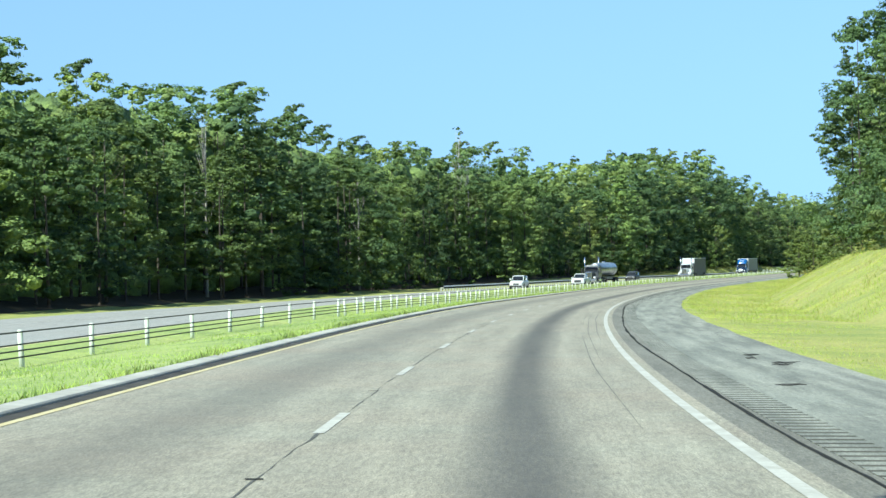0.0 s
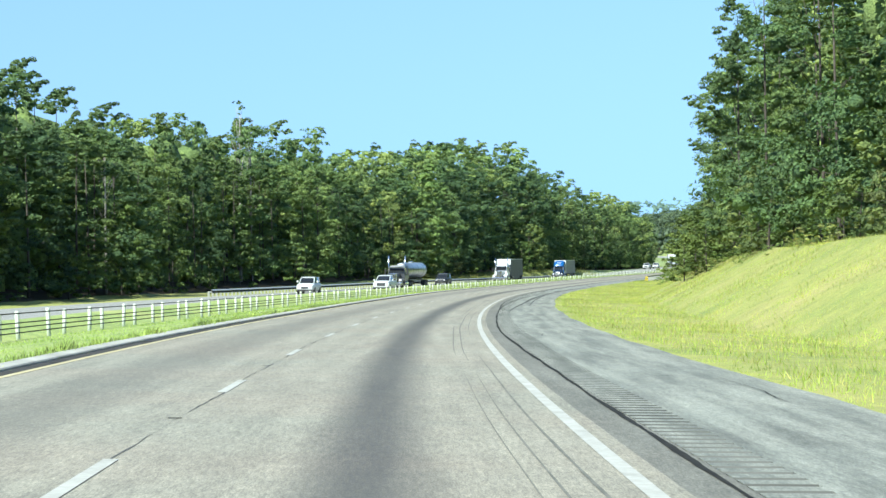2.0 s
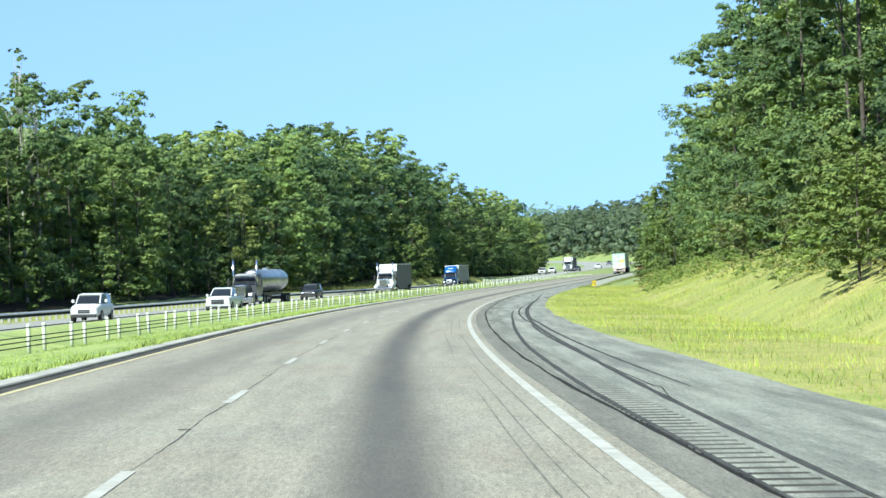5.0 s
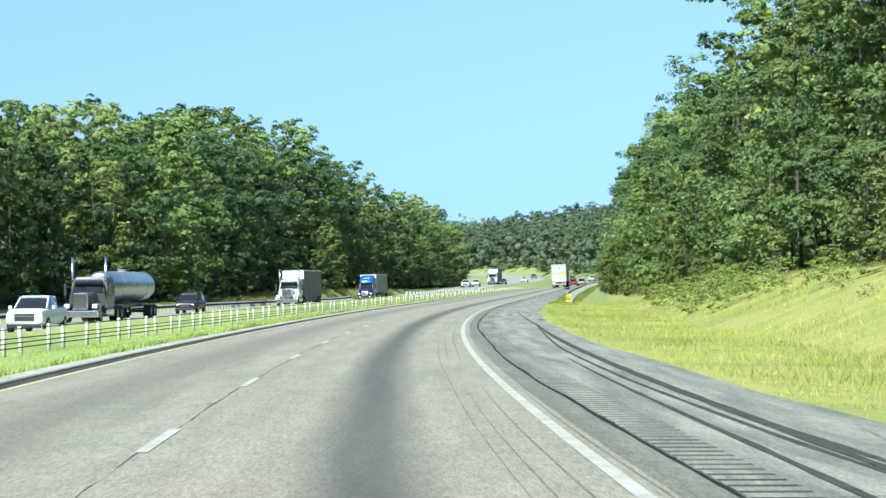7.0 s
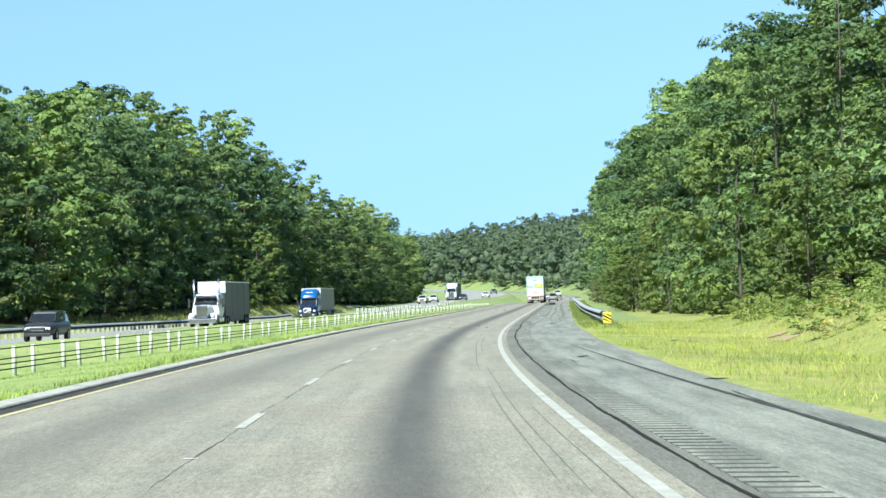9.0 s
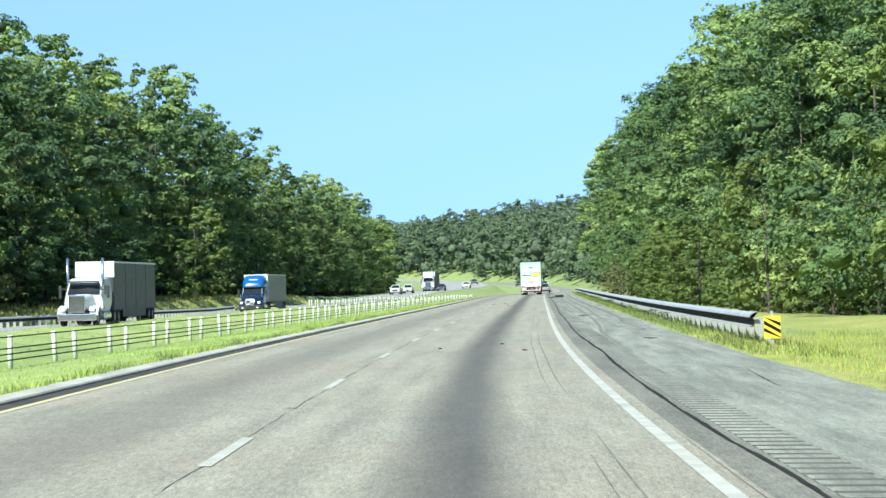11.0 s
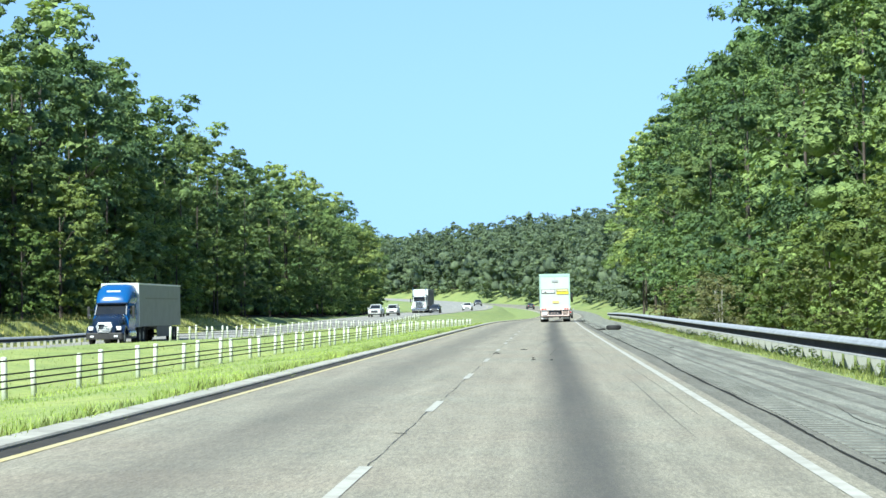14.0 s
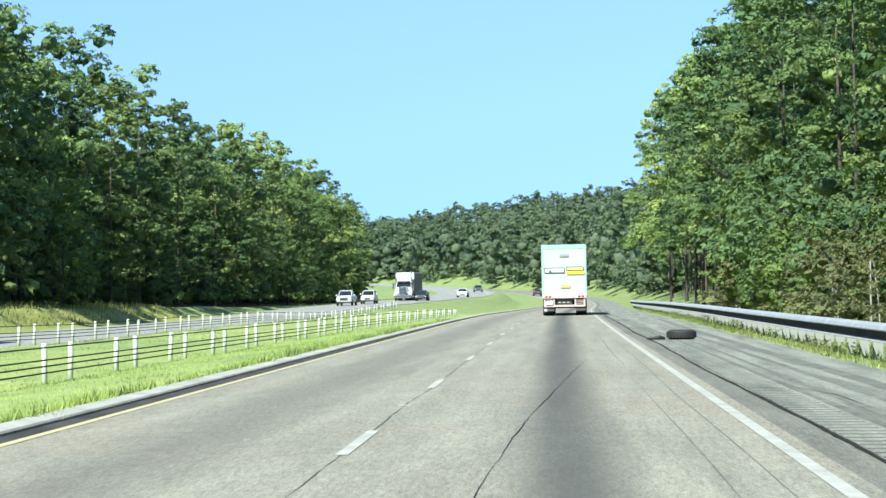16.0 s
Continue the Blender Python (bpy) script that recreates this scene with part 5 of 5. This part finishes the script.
    for yy in (-2.6, -3.9):
        mirrored(lambda s: wheel(root, s * 0.95, y + yy, 0.52, 0.56))


def ring2(x, y, w, z):
    """A wing's cross-section: a thin rounded strip over the wheel."""
    return [(x - w, y, z - 0.1), (x - w, y, z), (x - w * 0.6, y, z + 0.06), (x + w * 0.6, y, z + 0.06), (x + w, y, z), (x + w, y, z - 0.1), (x + w * 0.6, y, z - 0.03), (x - w * 0.6, y, z - 0.03)]


def trailer_gear(root, y0):
    """Tandem wheels, chassis, bumper and flaps at the rear end y0."""
    slab("undercarriage", root, V_BLACK, -0.5, 0.5, y0 + 0.3, y0 + 12.5, 0.85, 1.12, 0.03)
    for yy in (1.3, 2.55):
        mirrored(lambda s: wheel(root, s * 0.98, y0 + yy, 0.5, 0.58))
        under(mesh_object("axle", *tube([(-1.0, y0 + yy, 0.5), (1.0, y0 + yy, 0.5)], [0.08, 0.08], 8), V_BLACK), root)
    mirrored(lambda s: slab("mud_flap", root, V_PLASTIC, s * 0.95 - 0.3, s * 0.95 + 0.3, y0 + 0.6, y0 + 0.62, 0.2, 0.95, 0.0))
    mirrored(lambda s: slab("landing_leg", root, V_BLACK, s * 0.75 - 0.07, s * 0.75 + 0.07, y0 + 12.0, y0 + 12.15, 0.3, 1.1, 0.01))


def box_truck():
    """The white box trailer with its tractor; origin at the rear of the trailer on the road."""
    root = tagged(empty("semi_trailer_truck"), "white box semi-trailer truck with a yellow rear decal, on the lane", "truck")
    L = 16.2
    body = under(empty("trailer"), root)
    slab("box", body, V_TRAILER, -1.29, 1.29, 0.06, L, 1.12, 4.08, 0.03, "white panelled box, grey in the shade")
    slab("roof_rail", body, V_TEAL, -1.3, 1.3, 0.0, L, 4.0, 4.11, 0.03)
    mirrored(lambda s: slab("rear_post", body, V_TEAL, s * 1.24 - 0.06, s * 1.24 + 0.06, -0.02, 0.1, 1.1, 4.06, 0.015, "pale teal steel door post"))
    slab("header", body, V_TEAL, -1.22, 1.22, -0.015, 0.08, 3.86, 4.05, 0.01)
    mirrored(lambda s: slab("rear_door", body, V_TRAILER, s * 0.595 - 0.592, s * 0.595 + 0.592, 0.0, 0.07, 1.2, 3.86, 0.012, "flat white rear door"))
    # marks on the doors, as plain bars
    def frame_bar(x0, x1, z0, z1, m, lab):
        t = 0.03
        for a in ((x0, x1, z1 - t, z1), (x0, x1, z0, z0 + t), (x0, x0 + t, z0, z1), (x1 - t, x1, z0, z1)):
            slab("decal_border", body, m, a[0], a[1], -0.05, -0.046, a[2], a[3], 0.0, lab)
    frame_bar(-1.14, 0.02, 2.48, 2.78, V_BLACK, "black outlined sticker")
    slab("sticker", body, V_WHITE, -1.12, 0.0, -0.044, -0.041, 2.5, 2.76, 0.0, "white sticker")
    slab("sticker", body, V_CREAM, 0.16, 1.12, -0.044, -0.041, 2.62, 2.8, 0.0, "pale yellow sticker")
    slab("sticker", body, V_BLACK, -0.86, -0.74, -0.05, -0.046, 2.52, 2.62, 0.0, "small black mark")
    frame_bar(0.14, 1.14, 2.6, 2.82, V_BLACK, "black outlined sticker")
    slab("sticker", body, V_YELLOW, 0.14, 1.16, -0.051, -0.047, 2.38, 2.58, 0.0, "yellow band")
    slab("sticker", body, V_ORANGE, -0.22, 0.34, -0.051, -0.047, 1.62, 1.8, 0.0, "orange lettering shown as a plain bar")
    slab("sticker", body, V_SILVER, -0.25, 0.28, -0.051, -0.047, 3.42, 3.56, 0.0, "grey lettering shown as a plain bar")
    slab("rear_sill", body, V_PINK, -1.27, 1.27, -0.06, 0.1, 1.0, 1.2, 0.02, "faded red and white rear sill")
    for x in (-1.05, -0.85, 0.85, 1.05):
        slab("tail_light", body, V_TAIL, x - 0.07, x + 0.07, -0.08, -0.05, 1.05, 1.15, 0.01)
    slab("underride_bar", body, V_PINK, -1.2, 1.2, -0.03, 0.09, 0.5, 0.62, 0.02, "red and white striped underride bar")
    for x in (-0.62, 0.62, -1.15, 1.15):
        slab("bumper_post", body, V_PINK, x - 0.05, x + 0.05, 0.0, 0.08, 0.6, 1.02, 0.01)
    slab("plate", body, V_WHITE, -1.12, -0.68, -0.02, 0.0, 0.64, 0.98, 0.09, "round white plate by the bumper")
    slab("tool_box", body, V_DARK, -0.45, 0.45, 0.1, 0.5, 0.62, 1.0, 0.03, "dark gear between the bumper posts")
    for x in (-0.3, -0.05, 0.2):
        slab("air_line", body, V_PINK, x - 0.07, x + 0.07, 0.06, 0.1, 0.74, 0.8, 0.01, "pale pink fitting")
    for z in (0.7, 0.79, 0.88):
        slab("grille_slat", body, V_PINK, 0.7, 1.1, 0.02, 0.06, z - 0.016, z + 0.016, 0.0, "pale slat")
    mirrored(lambda s: slab("flap_band", body, V_WHITE, s * 0.9 - 0.3, s * 0.9 + 0.3, 0.56, 0.6, 0.26, 0.4, 0.005, "white band on the mud flap"))
    for x in (-0.95, -0.55, -0.15, 0.3, 0.7, 1.0):
        slab("sill_stripe", body, V_WHITE, x - 0.11, x + 0.11, -0.066, -0.06, 1.02, 1.1, 0.0, "white reflective stripe")
    mirrored(lambda s: slab("side_rail", body, V_ALU, s * 1.3 - 0.015, s * 1.3 + 0.015, 0.1, L, 1.08, 1.22, 0.005))
    trailer_gear(root, 0.0)
    tractor(root, V_WHITE, L + 1.9, fairing=True)
    return root


def blue_truck():
    root = tagged(empty("semi_trailer_truck"), "bright blue tractor with a dark bonnet pulling a box trailer greyed for shade", "truck")
    tractor(root, V_BLUE, 0.0, nose=V_NAVY)
    body = under(empty("trailer"), root)
    slab("box", body, V_SHADEBOX, -1.29, 1.29, -18.2, -2.0, 1.12, 4.1, 0.04, "box trailer, the shade of its side put into the grey")
    mirrored(lambda s: slab("stripe", body, V_BLACK, s * 1.3 - 0.004, s * 1.3 + 0.004, -17.0, -4.5, 3.05, 3.12, 0.0, "thin dark stripe"))
    slab("front_rail", body, V_WHITE, -1.31, 1.31, -2.05, -1.95, 1.1, 4.14, 0.02)
    mirrored(lambda s: slab("top_rail", body, V_WHITE, s * 1.3 - 0.02, s * 1.3 + 0.02, -18.2, -2.0, 4.02, 4.13, 0.01))
    mirrored(lambda s: slab("side_skirt", body, V_ALU, s * 1.27 - 0.015, s * 1.27 + 0.015, -14.5, -8.5, 0.35, 1.12, 0.005))
    trailer_gear(root, -18.2)
    return root


def livestock_truck():
    root = tagged(empty("livestock_truck"), "white long-nosed tractor with a slatted grey livestock trailer", "truck")
    tractor(root, V_WHITE, 0.0, classic=True, fairing=False)
    body = under(empty("trailer"), root)
    slab("front_wall", body, V_WHITE, -1.28, 1.28, -2.34, -2.2, 3.05, 4.1, 0.05, "bright white upper nose")
    slab("front_bulkhead", body, V_DARK, -1.2, 1.2, -2.3, -2.24, 1.0, 3.05, 0.03, "dark lower bulkhead")
    slab("box", body, V_ALU, -1.24, 1.24, -17.0, -2.3, 0.95, 4.02, 0.03, "dull aluminium side panels")
    slab("roof", body, V_WHITE, -1.28, 1.28, -17.0, -2.25, 4.0, 4.1, 0.03)
    for s in (1, -1):
        for z in (1.3, 1.75, 2.2, 2.65, 3.1, 3.55):
            slab("slat", body, V_ALU, s * 1.246 - 0.012, s * 1.246 + 0.012, -16.9, -2.4, z - 0.17, z + 0.17, 0.006)
        for y in np.arange(-16.8, -2.4, 3.6):
            slab("rib", body, V_ALU, s * 1.262 - 0.012, s * 1.262 + 0.012, y - 0.03, y + 0.03, 1.0, 4.0, 0.005)
        slab("belly", body, V_ALU, s * 1.2 - 0.03, s * 1.2 + 0.03, -13.2, -5.2, 0.45, 1.0, 0.02, "low drop side of the deck")
    trailer_gear(root, -17.0)
    return root


def tanker_truck():
    root = tagged(empty("tanker_truck"), "dark tractor pulling a stainless steel tank trailer", "truck")
    tractor(root, V_DARK, 0.0, classic=True, fairing=False)
    rings = []
    for y, k in ((-16.5, 0.3), (-16.3, 0.85), (-15.9, 1.0), (-9.0, 1.0), (-2.9, 1.0), (-2.5, 0.85), (-2.3, 0.3)):
        rings.append([(1.12 * k * math.cos(a), y, 2.35 + 1.05 * k * math.sin(a)) for a in np.linspace(0, 2 * math.pi, 20, endpoint=False)])
    tank = loft("tank", rings, V_STEEL, root, "round stainless steel tank")
    for y in (-13.5, -9.5, -5.5):
        loft("band", [[(1.15 * math.cos(a), yy, 2.35 + 1.08 * math.sin(a)) for a in np.linspace(0, 2 * math.pi, 20, endpoint=False)] for yy in (y - 0.06, y + 0.06)], V_CHROME, tank)
    slab("hatch", tank, V_CHROME, -0.3, 0.3, -9.8, -9.2, 3.36, 3.55, 0.06)
    trailer_gear(root, -16.5)
    return root


def drive(ob, s, u, oncoming=False, h=0.02):
    ob.matrix_basis = stand(s, u, h, 180.0 if oncoming else 0.0)
    return ob


def far_lane(s, side):
    """Offset of a lane of the opposite carriageway: side 1 by the median, -1 by the outer shoulder."""
    return float(far_u(s)) + 1.85 * side


ROAD_H, FAR_H = 0.122, 0.07
drive(box_truck(), 576.0, 1.95, h=0.0 + ROAD_H)
drive(blue_truck(), 537.0, far_lane(537, -1), True, FAR_H)
drive(livestock_truck(), 442.0, far_lane(442, -1), True, FAR_H)
drive(tanker_truck(), 337.0, far_lane(337, -1), True, FAR_H)
drive(car("sport_utility_vehicle", "white sport utility car on the opposite carriageway", "car", V_WHITE, "suv"), 273.0, far_lane(273, -1), True, FAR_H)
drive(car("pickup_truck", "large white pickup truck on the opposite carriageway", "pickup", V_WHITE, "pickup"), 304.0, far_lane(304, 1), True, FAR_H)
drive(car("sport_utility_vehicle", "black sport utility car beside the far guardrail", "car", V_BLACK, "suv"), 376.0, far_lane(376, -1), True, FAR_H)
drive(car("sport_utility_vehicle", "dark grey car following the livestock truck", "car", V_DARK, "suv"), 466.0, -27.4, True, FAR_H)
drive(car("pickup_truck", "white pickup in the far queue of traffic", "pickup", V_WHITE, "pickup"), 714.0, far_lane(714, -1), True, FAR_H)
drive(car("sport_utility_vehicle", "white car in the far queue of traffic", "car", V_WHITE, "suv"), 730.0, far_lane(730, -1), True, FAR_H)
far_truck = livestock_truck()
tagged(far_truck, "white semi-trailer truck far off in traffic", "truck")
drive(far_truck, 760.0, far_lane(760, -1), True, FAR_H)
drive(car("sedan", "black car beside the far white truck", "car", V_BLACK), 752.0, far_lane(752, 1), True, FAR_H)
drive(car("sedan", "white car coming round the far bend", "car", V_WHITE), 800.0, far_lane(800, 1), True, FAR_H)
drive(car("sedan", "dark car far away on the bend", "car", V_DARK), 905.0, far_lane(905, 1), True, FAR_H)
# traffic ahead on this carriageway
drive(car("sport_utility_vehicle", "dark red car overtaking beyond the white truck", "car", V_RED, "suv"), 742.0, -1.8, h=ROAD_H)
drive(car("sedan", "white car far ahead in the lane", "car", V_WHITE), 805.0, -1.7, h=ROAD_H)
drive(car("sport_utility_vehicle", "silver car far ahead in the lane", "car", V_SILVER, "suv"), 700.0, 1.9, h=ROAD_H)
drive(car("sedan", "dark car entering the far bend", "car", V_DARK), 930.0, -1.7, h=ROAD_H)
drive(car("pickup_truck", "white pickup entering the far bend", "pickup", V_WHITE, "pickup"), 875.0, 1.9, h=ROAD_H)


# ---- small things along the road ----
def object_marker():
    """The black and yellow striped plate at the end of the guardrail."""
    root = tagged(empty("object_marker"), "black and yellow striped hazard plate at the guardrail end", "road sign")
    slab("panel", root, V_YELLOW, -0.2, 0.2, -0.012, 0.012, 0.15, 0.68, 0.004)
    for k in range(3):
        z = 0.2 + 0.17 * k
        bm = bmesh.new()
        vs = [bm.verts.new(p) for p in ((-0.195, -0.0165, z + 0.12), (0.195, -0.0165, max(0.16, z - 0.11)), (0.195, -0.0165, min(0.67, z - 0.02)), (-0.195, -0.0165, min(0.67, z + 0.21)))]
        f = bm.faces.new(vs)
        bmesh.ops.solidify(bm, geom=[f], thickness=0.003)
        part("stripe", bm, V_BLACK, root, "black diagonal stripe")
    slab("post", root, M_GALV, -0.03, 0.03, 0.013, 0.06, -0.3, 0.8, 0.005)
    root.matrix_basis = stand(358.6, 8.62, 0, 0, lean=False)


object_marker()


def dead_tyre():
    root = tagged(empty("tyre"), "worn black truck tyre lying on the hard shoulder", "tyre")
    R, n = 0.3, 26
    prof = [(0.1 * math.cos(a), 0.13 * math.sin(a)) for a in np.linspace(0, 2 * math.pi, 12, endpoint=False)]
    V = [((R + a) * math.cos(2 * math.pi * i / n), (R + a) * math.sin(2 * math.pi * i / n), 0.13 + b) for i in range(n) for a, b in prof]
    k = len(prof)
    F = [(i * k + j, i * k + (j + 1) % k, ((i + 1) % n) * k + (j + 1) % k, ((i + 1) % n) * k + j) for i in range(n) for j in range(k)]
    under(mesh_object("casing", V, F, M_TYRE, smooth=True), root)
    for i in range(n):
        a = 2 * math.pi * i / n
        ob = box_part("tread_block", (-0.03, 0.03, -0.012, 0.006, 0.05, 0.21), M_TYRE, root, at_=pose((R + 0.1) * math.cos(a), (R + 0.1) * math.sin(a), 0, 0, 0, math.degrees(a) - 90))
    V, F = tube([(-0.45, 0.1, 0.03), (-0.62, 0.02, 0.05), (-0.78, 0.1, 0.02), (-0.95, 0.02, 0.03)], [0.05, 0.06, 0.05, 0.02], 6)
    under(mesh_object("torn_strip", V, F, M_TYRE), root, "torn strip of tread")
    root.matrix_basis = stand(510.8, 5.12, 0.122, 10)


dead_tyre()


def scraps():
    """Scraps of tyre tread and dark debris."""
    spots = [(361.3, 5.9, 0.5), (400.0, 5.1, 0.75), (39.9, 6.0, 0.5), (36.3, 6.25, 0.7), (28.3, 5.4, 0.6), (38.5, 5.87, 0.3), (35.5, 6.1, 0.5), (288.3, 6.9, 0.6), (302.9, 5.5, 0.5),
             (461.1, 5.36, 0.2), (446.8, 1.16, 0.16), (446.8, 1.6, 0.1), (448.8, 1.14, 0.1), (454.2, 0.1, 0.3), (458.7, 0.8, 0.3), (353.2, 0.96, 0.12), (356.7, 2.25, 0.15), (352.2, 2.75, 0.2), (325.6, 9.7, 0.45)]
    rng = random.Random(8)
    for s, u, L in spots:
        L *= 0.7
        pts = [(L * (i / 4 - 0.5), rng.uniform(-0.06, 0.06) * L, 0.012 + 0.02 * rng.random()) for i in range(5)]
        V, F = tube(pts, [0.005, 0.014, 0.016, 0.012, 0.004], 5)
        ob = tagged(mesh_object("tread_scrap", V, F, M_TYRE), "small scrap of black tyre tread on the asphalt", "debris", "road debris")
        ob.matrix_basis = pose(*at(s, u, 0.008 if u < 7 else dz(s, u)), 0, 0, heading(s) + rng.uniform(-30, 30))


scraps()


def skid(name, pts, width, material, label, h=0.003):
    """A band along points of (s, u) on the asphalt."""
    a = np.array(pts, float)
    order = np.argsort(a[:, 0])
    s = np.arange(a[:, 0].min(), a[:, 0].max(), 1.0)
    u = np.interp(s, a[order, 0], a[order, 1])
    w = width * (1 + 0.25 * np.sin(s * 1.7) * np.sin(s * 0.33)) * np.sin(np.pi * np.linspace(0.02, 0.98, len(s))) ** 0.5
    ob = strip(name, s, [(u - w / 2, h), (u + w / 2, h)], material)
    tagged(ob, label, "skid mark", kind="structure")


skid("skid_mark", [(168, 5.75), (199.7, 5.89), (209, 5.96), (218, 5.9), (236, 6.1), (254.7, 6.31), (278.5, 6.47), (300, 6.2), (318, 5.8)], 0.12, M_RUBBER_MARK, "broad dark tyre mark curving along the shoulder")
skid("skid_mark", [(168, 5.3), (198, 5.5), (204.8, 5.59), (210, 5.72), (216, 5.64), (229, 5.65), (246, 5.81), (263, 6.2), (285, 6.6)], 0.085, M_RUBBER_MARK, "dark tyre mark along the shoulder", 0.0045)
skid("skid_mark", [(146.4, 4.75), (156.9, 4.95), (183.5, 5.48), (224.2, 5.9), (270.5, 6.4)], 0.12, M_RUBBER_MARK, "dark tyre mark running off the lane", 0.0055)
skid("skid_mark", [(150, 4.35), (166.9, 4.4), (185.0, 4.6), (215, 5.2), (240, 5.5)], 0.1, M_RUBBER_MARK, "dark tyre mark running off the lane", 0.0065)
skid("skid_mark", [(352, 4.92), (370, 4.98), (379, 5.2), (390, 5.32), (405, 5.36), (440, 5.3), (480, 5.22), (520, 5.3)], 0.15, M_SCUFF, "long faint dark streak along the shoulder")
skid("skid_mark", [(372, 6.35), (385, 6.22), (394, 6.5), (417, 6.5), (450, 6.3), (500, 6.2), (560, 6.3)], 0.3, M_STAIN, "broad dark stain along the shoulder", 0.0025)
skid("skid_mark", [(376, 5.75), (400, 5.7), (430, 5.85), (470, 5.7), (540, 5.75)], 0.16, M_STAIN, "dark weathered streak along the shoulder", 0.0025)
skid("skid_mark", [(410, 4.95), (440, 4.98), (480, 4.95), (560, 4.96)], 0.12, M_STAIN, "dark weathered streak beside the ribbed strip", 0.0025)
_r = random.Random(12)
for _u, _s0, _s1 in ((2.95, 20, 330), (3.12, 36, 330), (3.36, 50, 290), (2.96, 335, 530), (3.15, 335, 400), (3.32, 420, 530), (3.87, 120, 340)):
    _s = _s0
    while _s < _s1:
        _end = min(_s + _r.uniform(18, 55), _s1)
        if _end - _s < 5:
            break
        _p = np.arange(_s, _end, 1.5)
        skid("wheel_scuff", list(zip(_p, _u + 0.035 * np.sin(_p * 0.05) + 0.012 * np.sin(_p * 0.31))), _r.uniform(0.012, 0.028), M_SCUFF, "thin dark scuff in the lane beside the edge line", 0.0042)
        _s = _end + _r.uniform(2, 12)


def crack(pts, width=0.02, label="dark crack in the worn asphalt"):
    a = np.array(pts, float)
    n = len(a) * 10
    k = np.linspace(0, len(a) - 1, n)
    s, u = np.interp(k, np.arange(len(a)), a[:, 0]), np.interp(k, np.arange(len(a)), a[:, 1])
    u = u + wave(s + u * 3, 1.3, 0.02, 21.0)
    d = np.stack([np.gradient(s), np.gradient(u)], -1)
    d /= np.linalg.norm(d, axis=1)[:, None] + 1e-9
    w = width * (0.5 + np.abs(np.sin(k * 2.1))) * np.sin(np.pi * np.linspace(0.02, 0.98, n)) ** 0.6
    P1, P2 = at(s - d[:, 1] * w, u + d[:, 0] * w, 0.0075), at(s + d[:, 1] * w, u - d[:, 0] * w, 0.0075)
    ob = mesh_object("crack", np.stack([P1, P2], 1).reshape(-1, 3), [(2 * i, 2 * i + 1, 2 * i + 3, 2 * i + 2) for i in range(n - 1)], M_TAR)
    tagged(ob, label, "crack", kind="structure")


crack([(460.0, 1.1), (466.7, 1.22), (472.0, 1.35), (475.9, 1.48), (480.3, 1.68), (487.9, 2.0), (495.1, 2.36)], 0.0035)
crack([(452, 1.55), (454.2, 1.6), (458.3, 1.71), (463.8, 1.83)], 0.004)
crack([(446, 1.1), (448, 1.13), (450, 1.12), (455, 1.5)], 0.004)
_rng = random.Random(4)
for _s in np.arange(24, 470, 9.0):
    _a, _l = _s + _rng.uniform(-3, 3), _rng.uniform(0.8, 2.3)
    _u0 = _rng.uniform(4.6, 6.0)
    crack([(_a, _u0), (_a + _rng.uniform(-0.3, 0.3), _u0 + _l / 2), (_a + _rng.uniform(-0.4, 0.4), min(_u0 + _l, 7.0))], 0.007, "dark cross crack in the shoulder")
for _s in np.arange(30, 480, 26.0):
    _a, _u0 = _s + _rng.uniform(-8, 8), _rng.uniform(4.8, 6.6)
    crack([(_a, _u0), (_a + 3, _u0 + _rng.uniform(-0.3, 0.3)), (_a + 7, _u0 + _rng.uniform(-0.6, 0.6))], 0.006, "long dark crack along the shoulder")


def marker_slots():
    """Dark slots of the reflectors between the dashes, some still with a pale reflector."""
    root = tagged(empty("reflector_row"), "dark reflector slots in the lane line", "road marking", kind="structure")
    for k in range(-4, 48):
        e = 58.84 + 12.192 * k - 1.525 - 6.096
        ob = strip("slot", np.linspace(e - 0.03, e + 0.04, 2), [(-0.1, 0.007), (0.03, 0.007)], M_REFLECTOR if k in (13, 18, 35) else M_TAR)
        under(ob, root)


marker_slots()


def bank_stones():
    """Bare clay patches where the bank is worn."""
    rng = random.Random(6)
    for s, u, r in ((188, 20.6, 0.8), (196, 20.2, 0.6), (327, 13.6, 0.6), (331, 13.9, 0.5)):
        n = 16
        V, F = [on_ground(s, u, 0.1)], []
        for i in range(n):
            a = 2 * math.pi * i / n
            k = r * rng.uniform(0.7, 1.2)
            V.append(on_ground(s + 2.4 * k * math.cos(a), u + 0.8 * k * math.sin(a), 0.03))
        for i in range(n):
            F.append((0, 1 + i, 1 + (i + 1) % n))
        tagged(mesh_object("clay_patch", V, F, M_SOIL, smooth=True), "bare reddish clay on the grassy bank", "soil", kind="structure")


bank_stones()


def fallen_logs():
    """Bare brown logs lying at the foot of the trees on the bank."""
    for s, u, L, turn in ((203.5, 21.6, 4.5, 70), (205.0, 22.0, 3.8, 62), (208.0, 22.3, 3.2, 80)):
        V, F = tube([(-L / 2, 0, 0.12), (-L / 6, 0.08, 0.14), (L / 6, 0.02, 0.13), (L / 2, -0.06, 0.1)], [0.13, 0.12, 0.1, 0.06], 8)
        ob = tagged(mesh_object("fallen_log", V, F, M_BARK, smooth=True), "bare brown log lying on the bank under the trees", "log", "fallen logs on the bank")
        ob.matrix_basis = pose(*on_ground(s, u), 0, -12, heading(s) + turn)


fallen_logs()
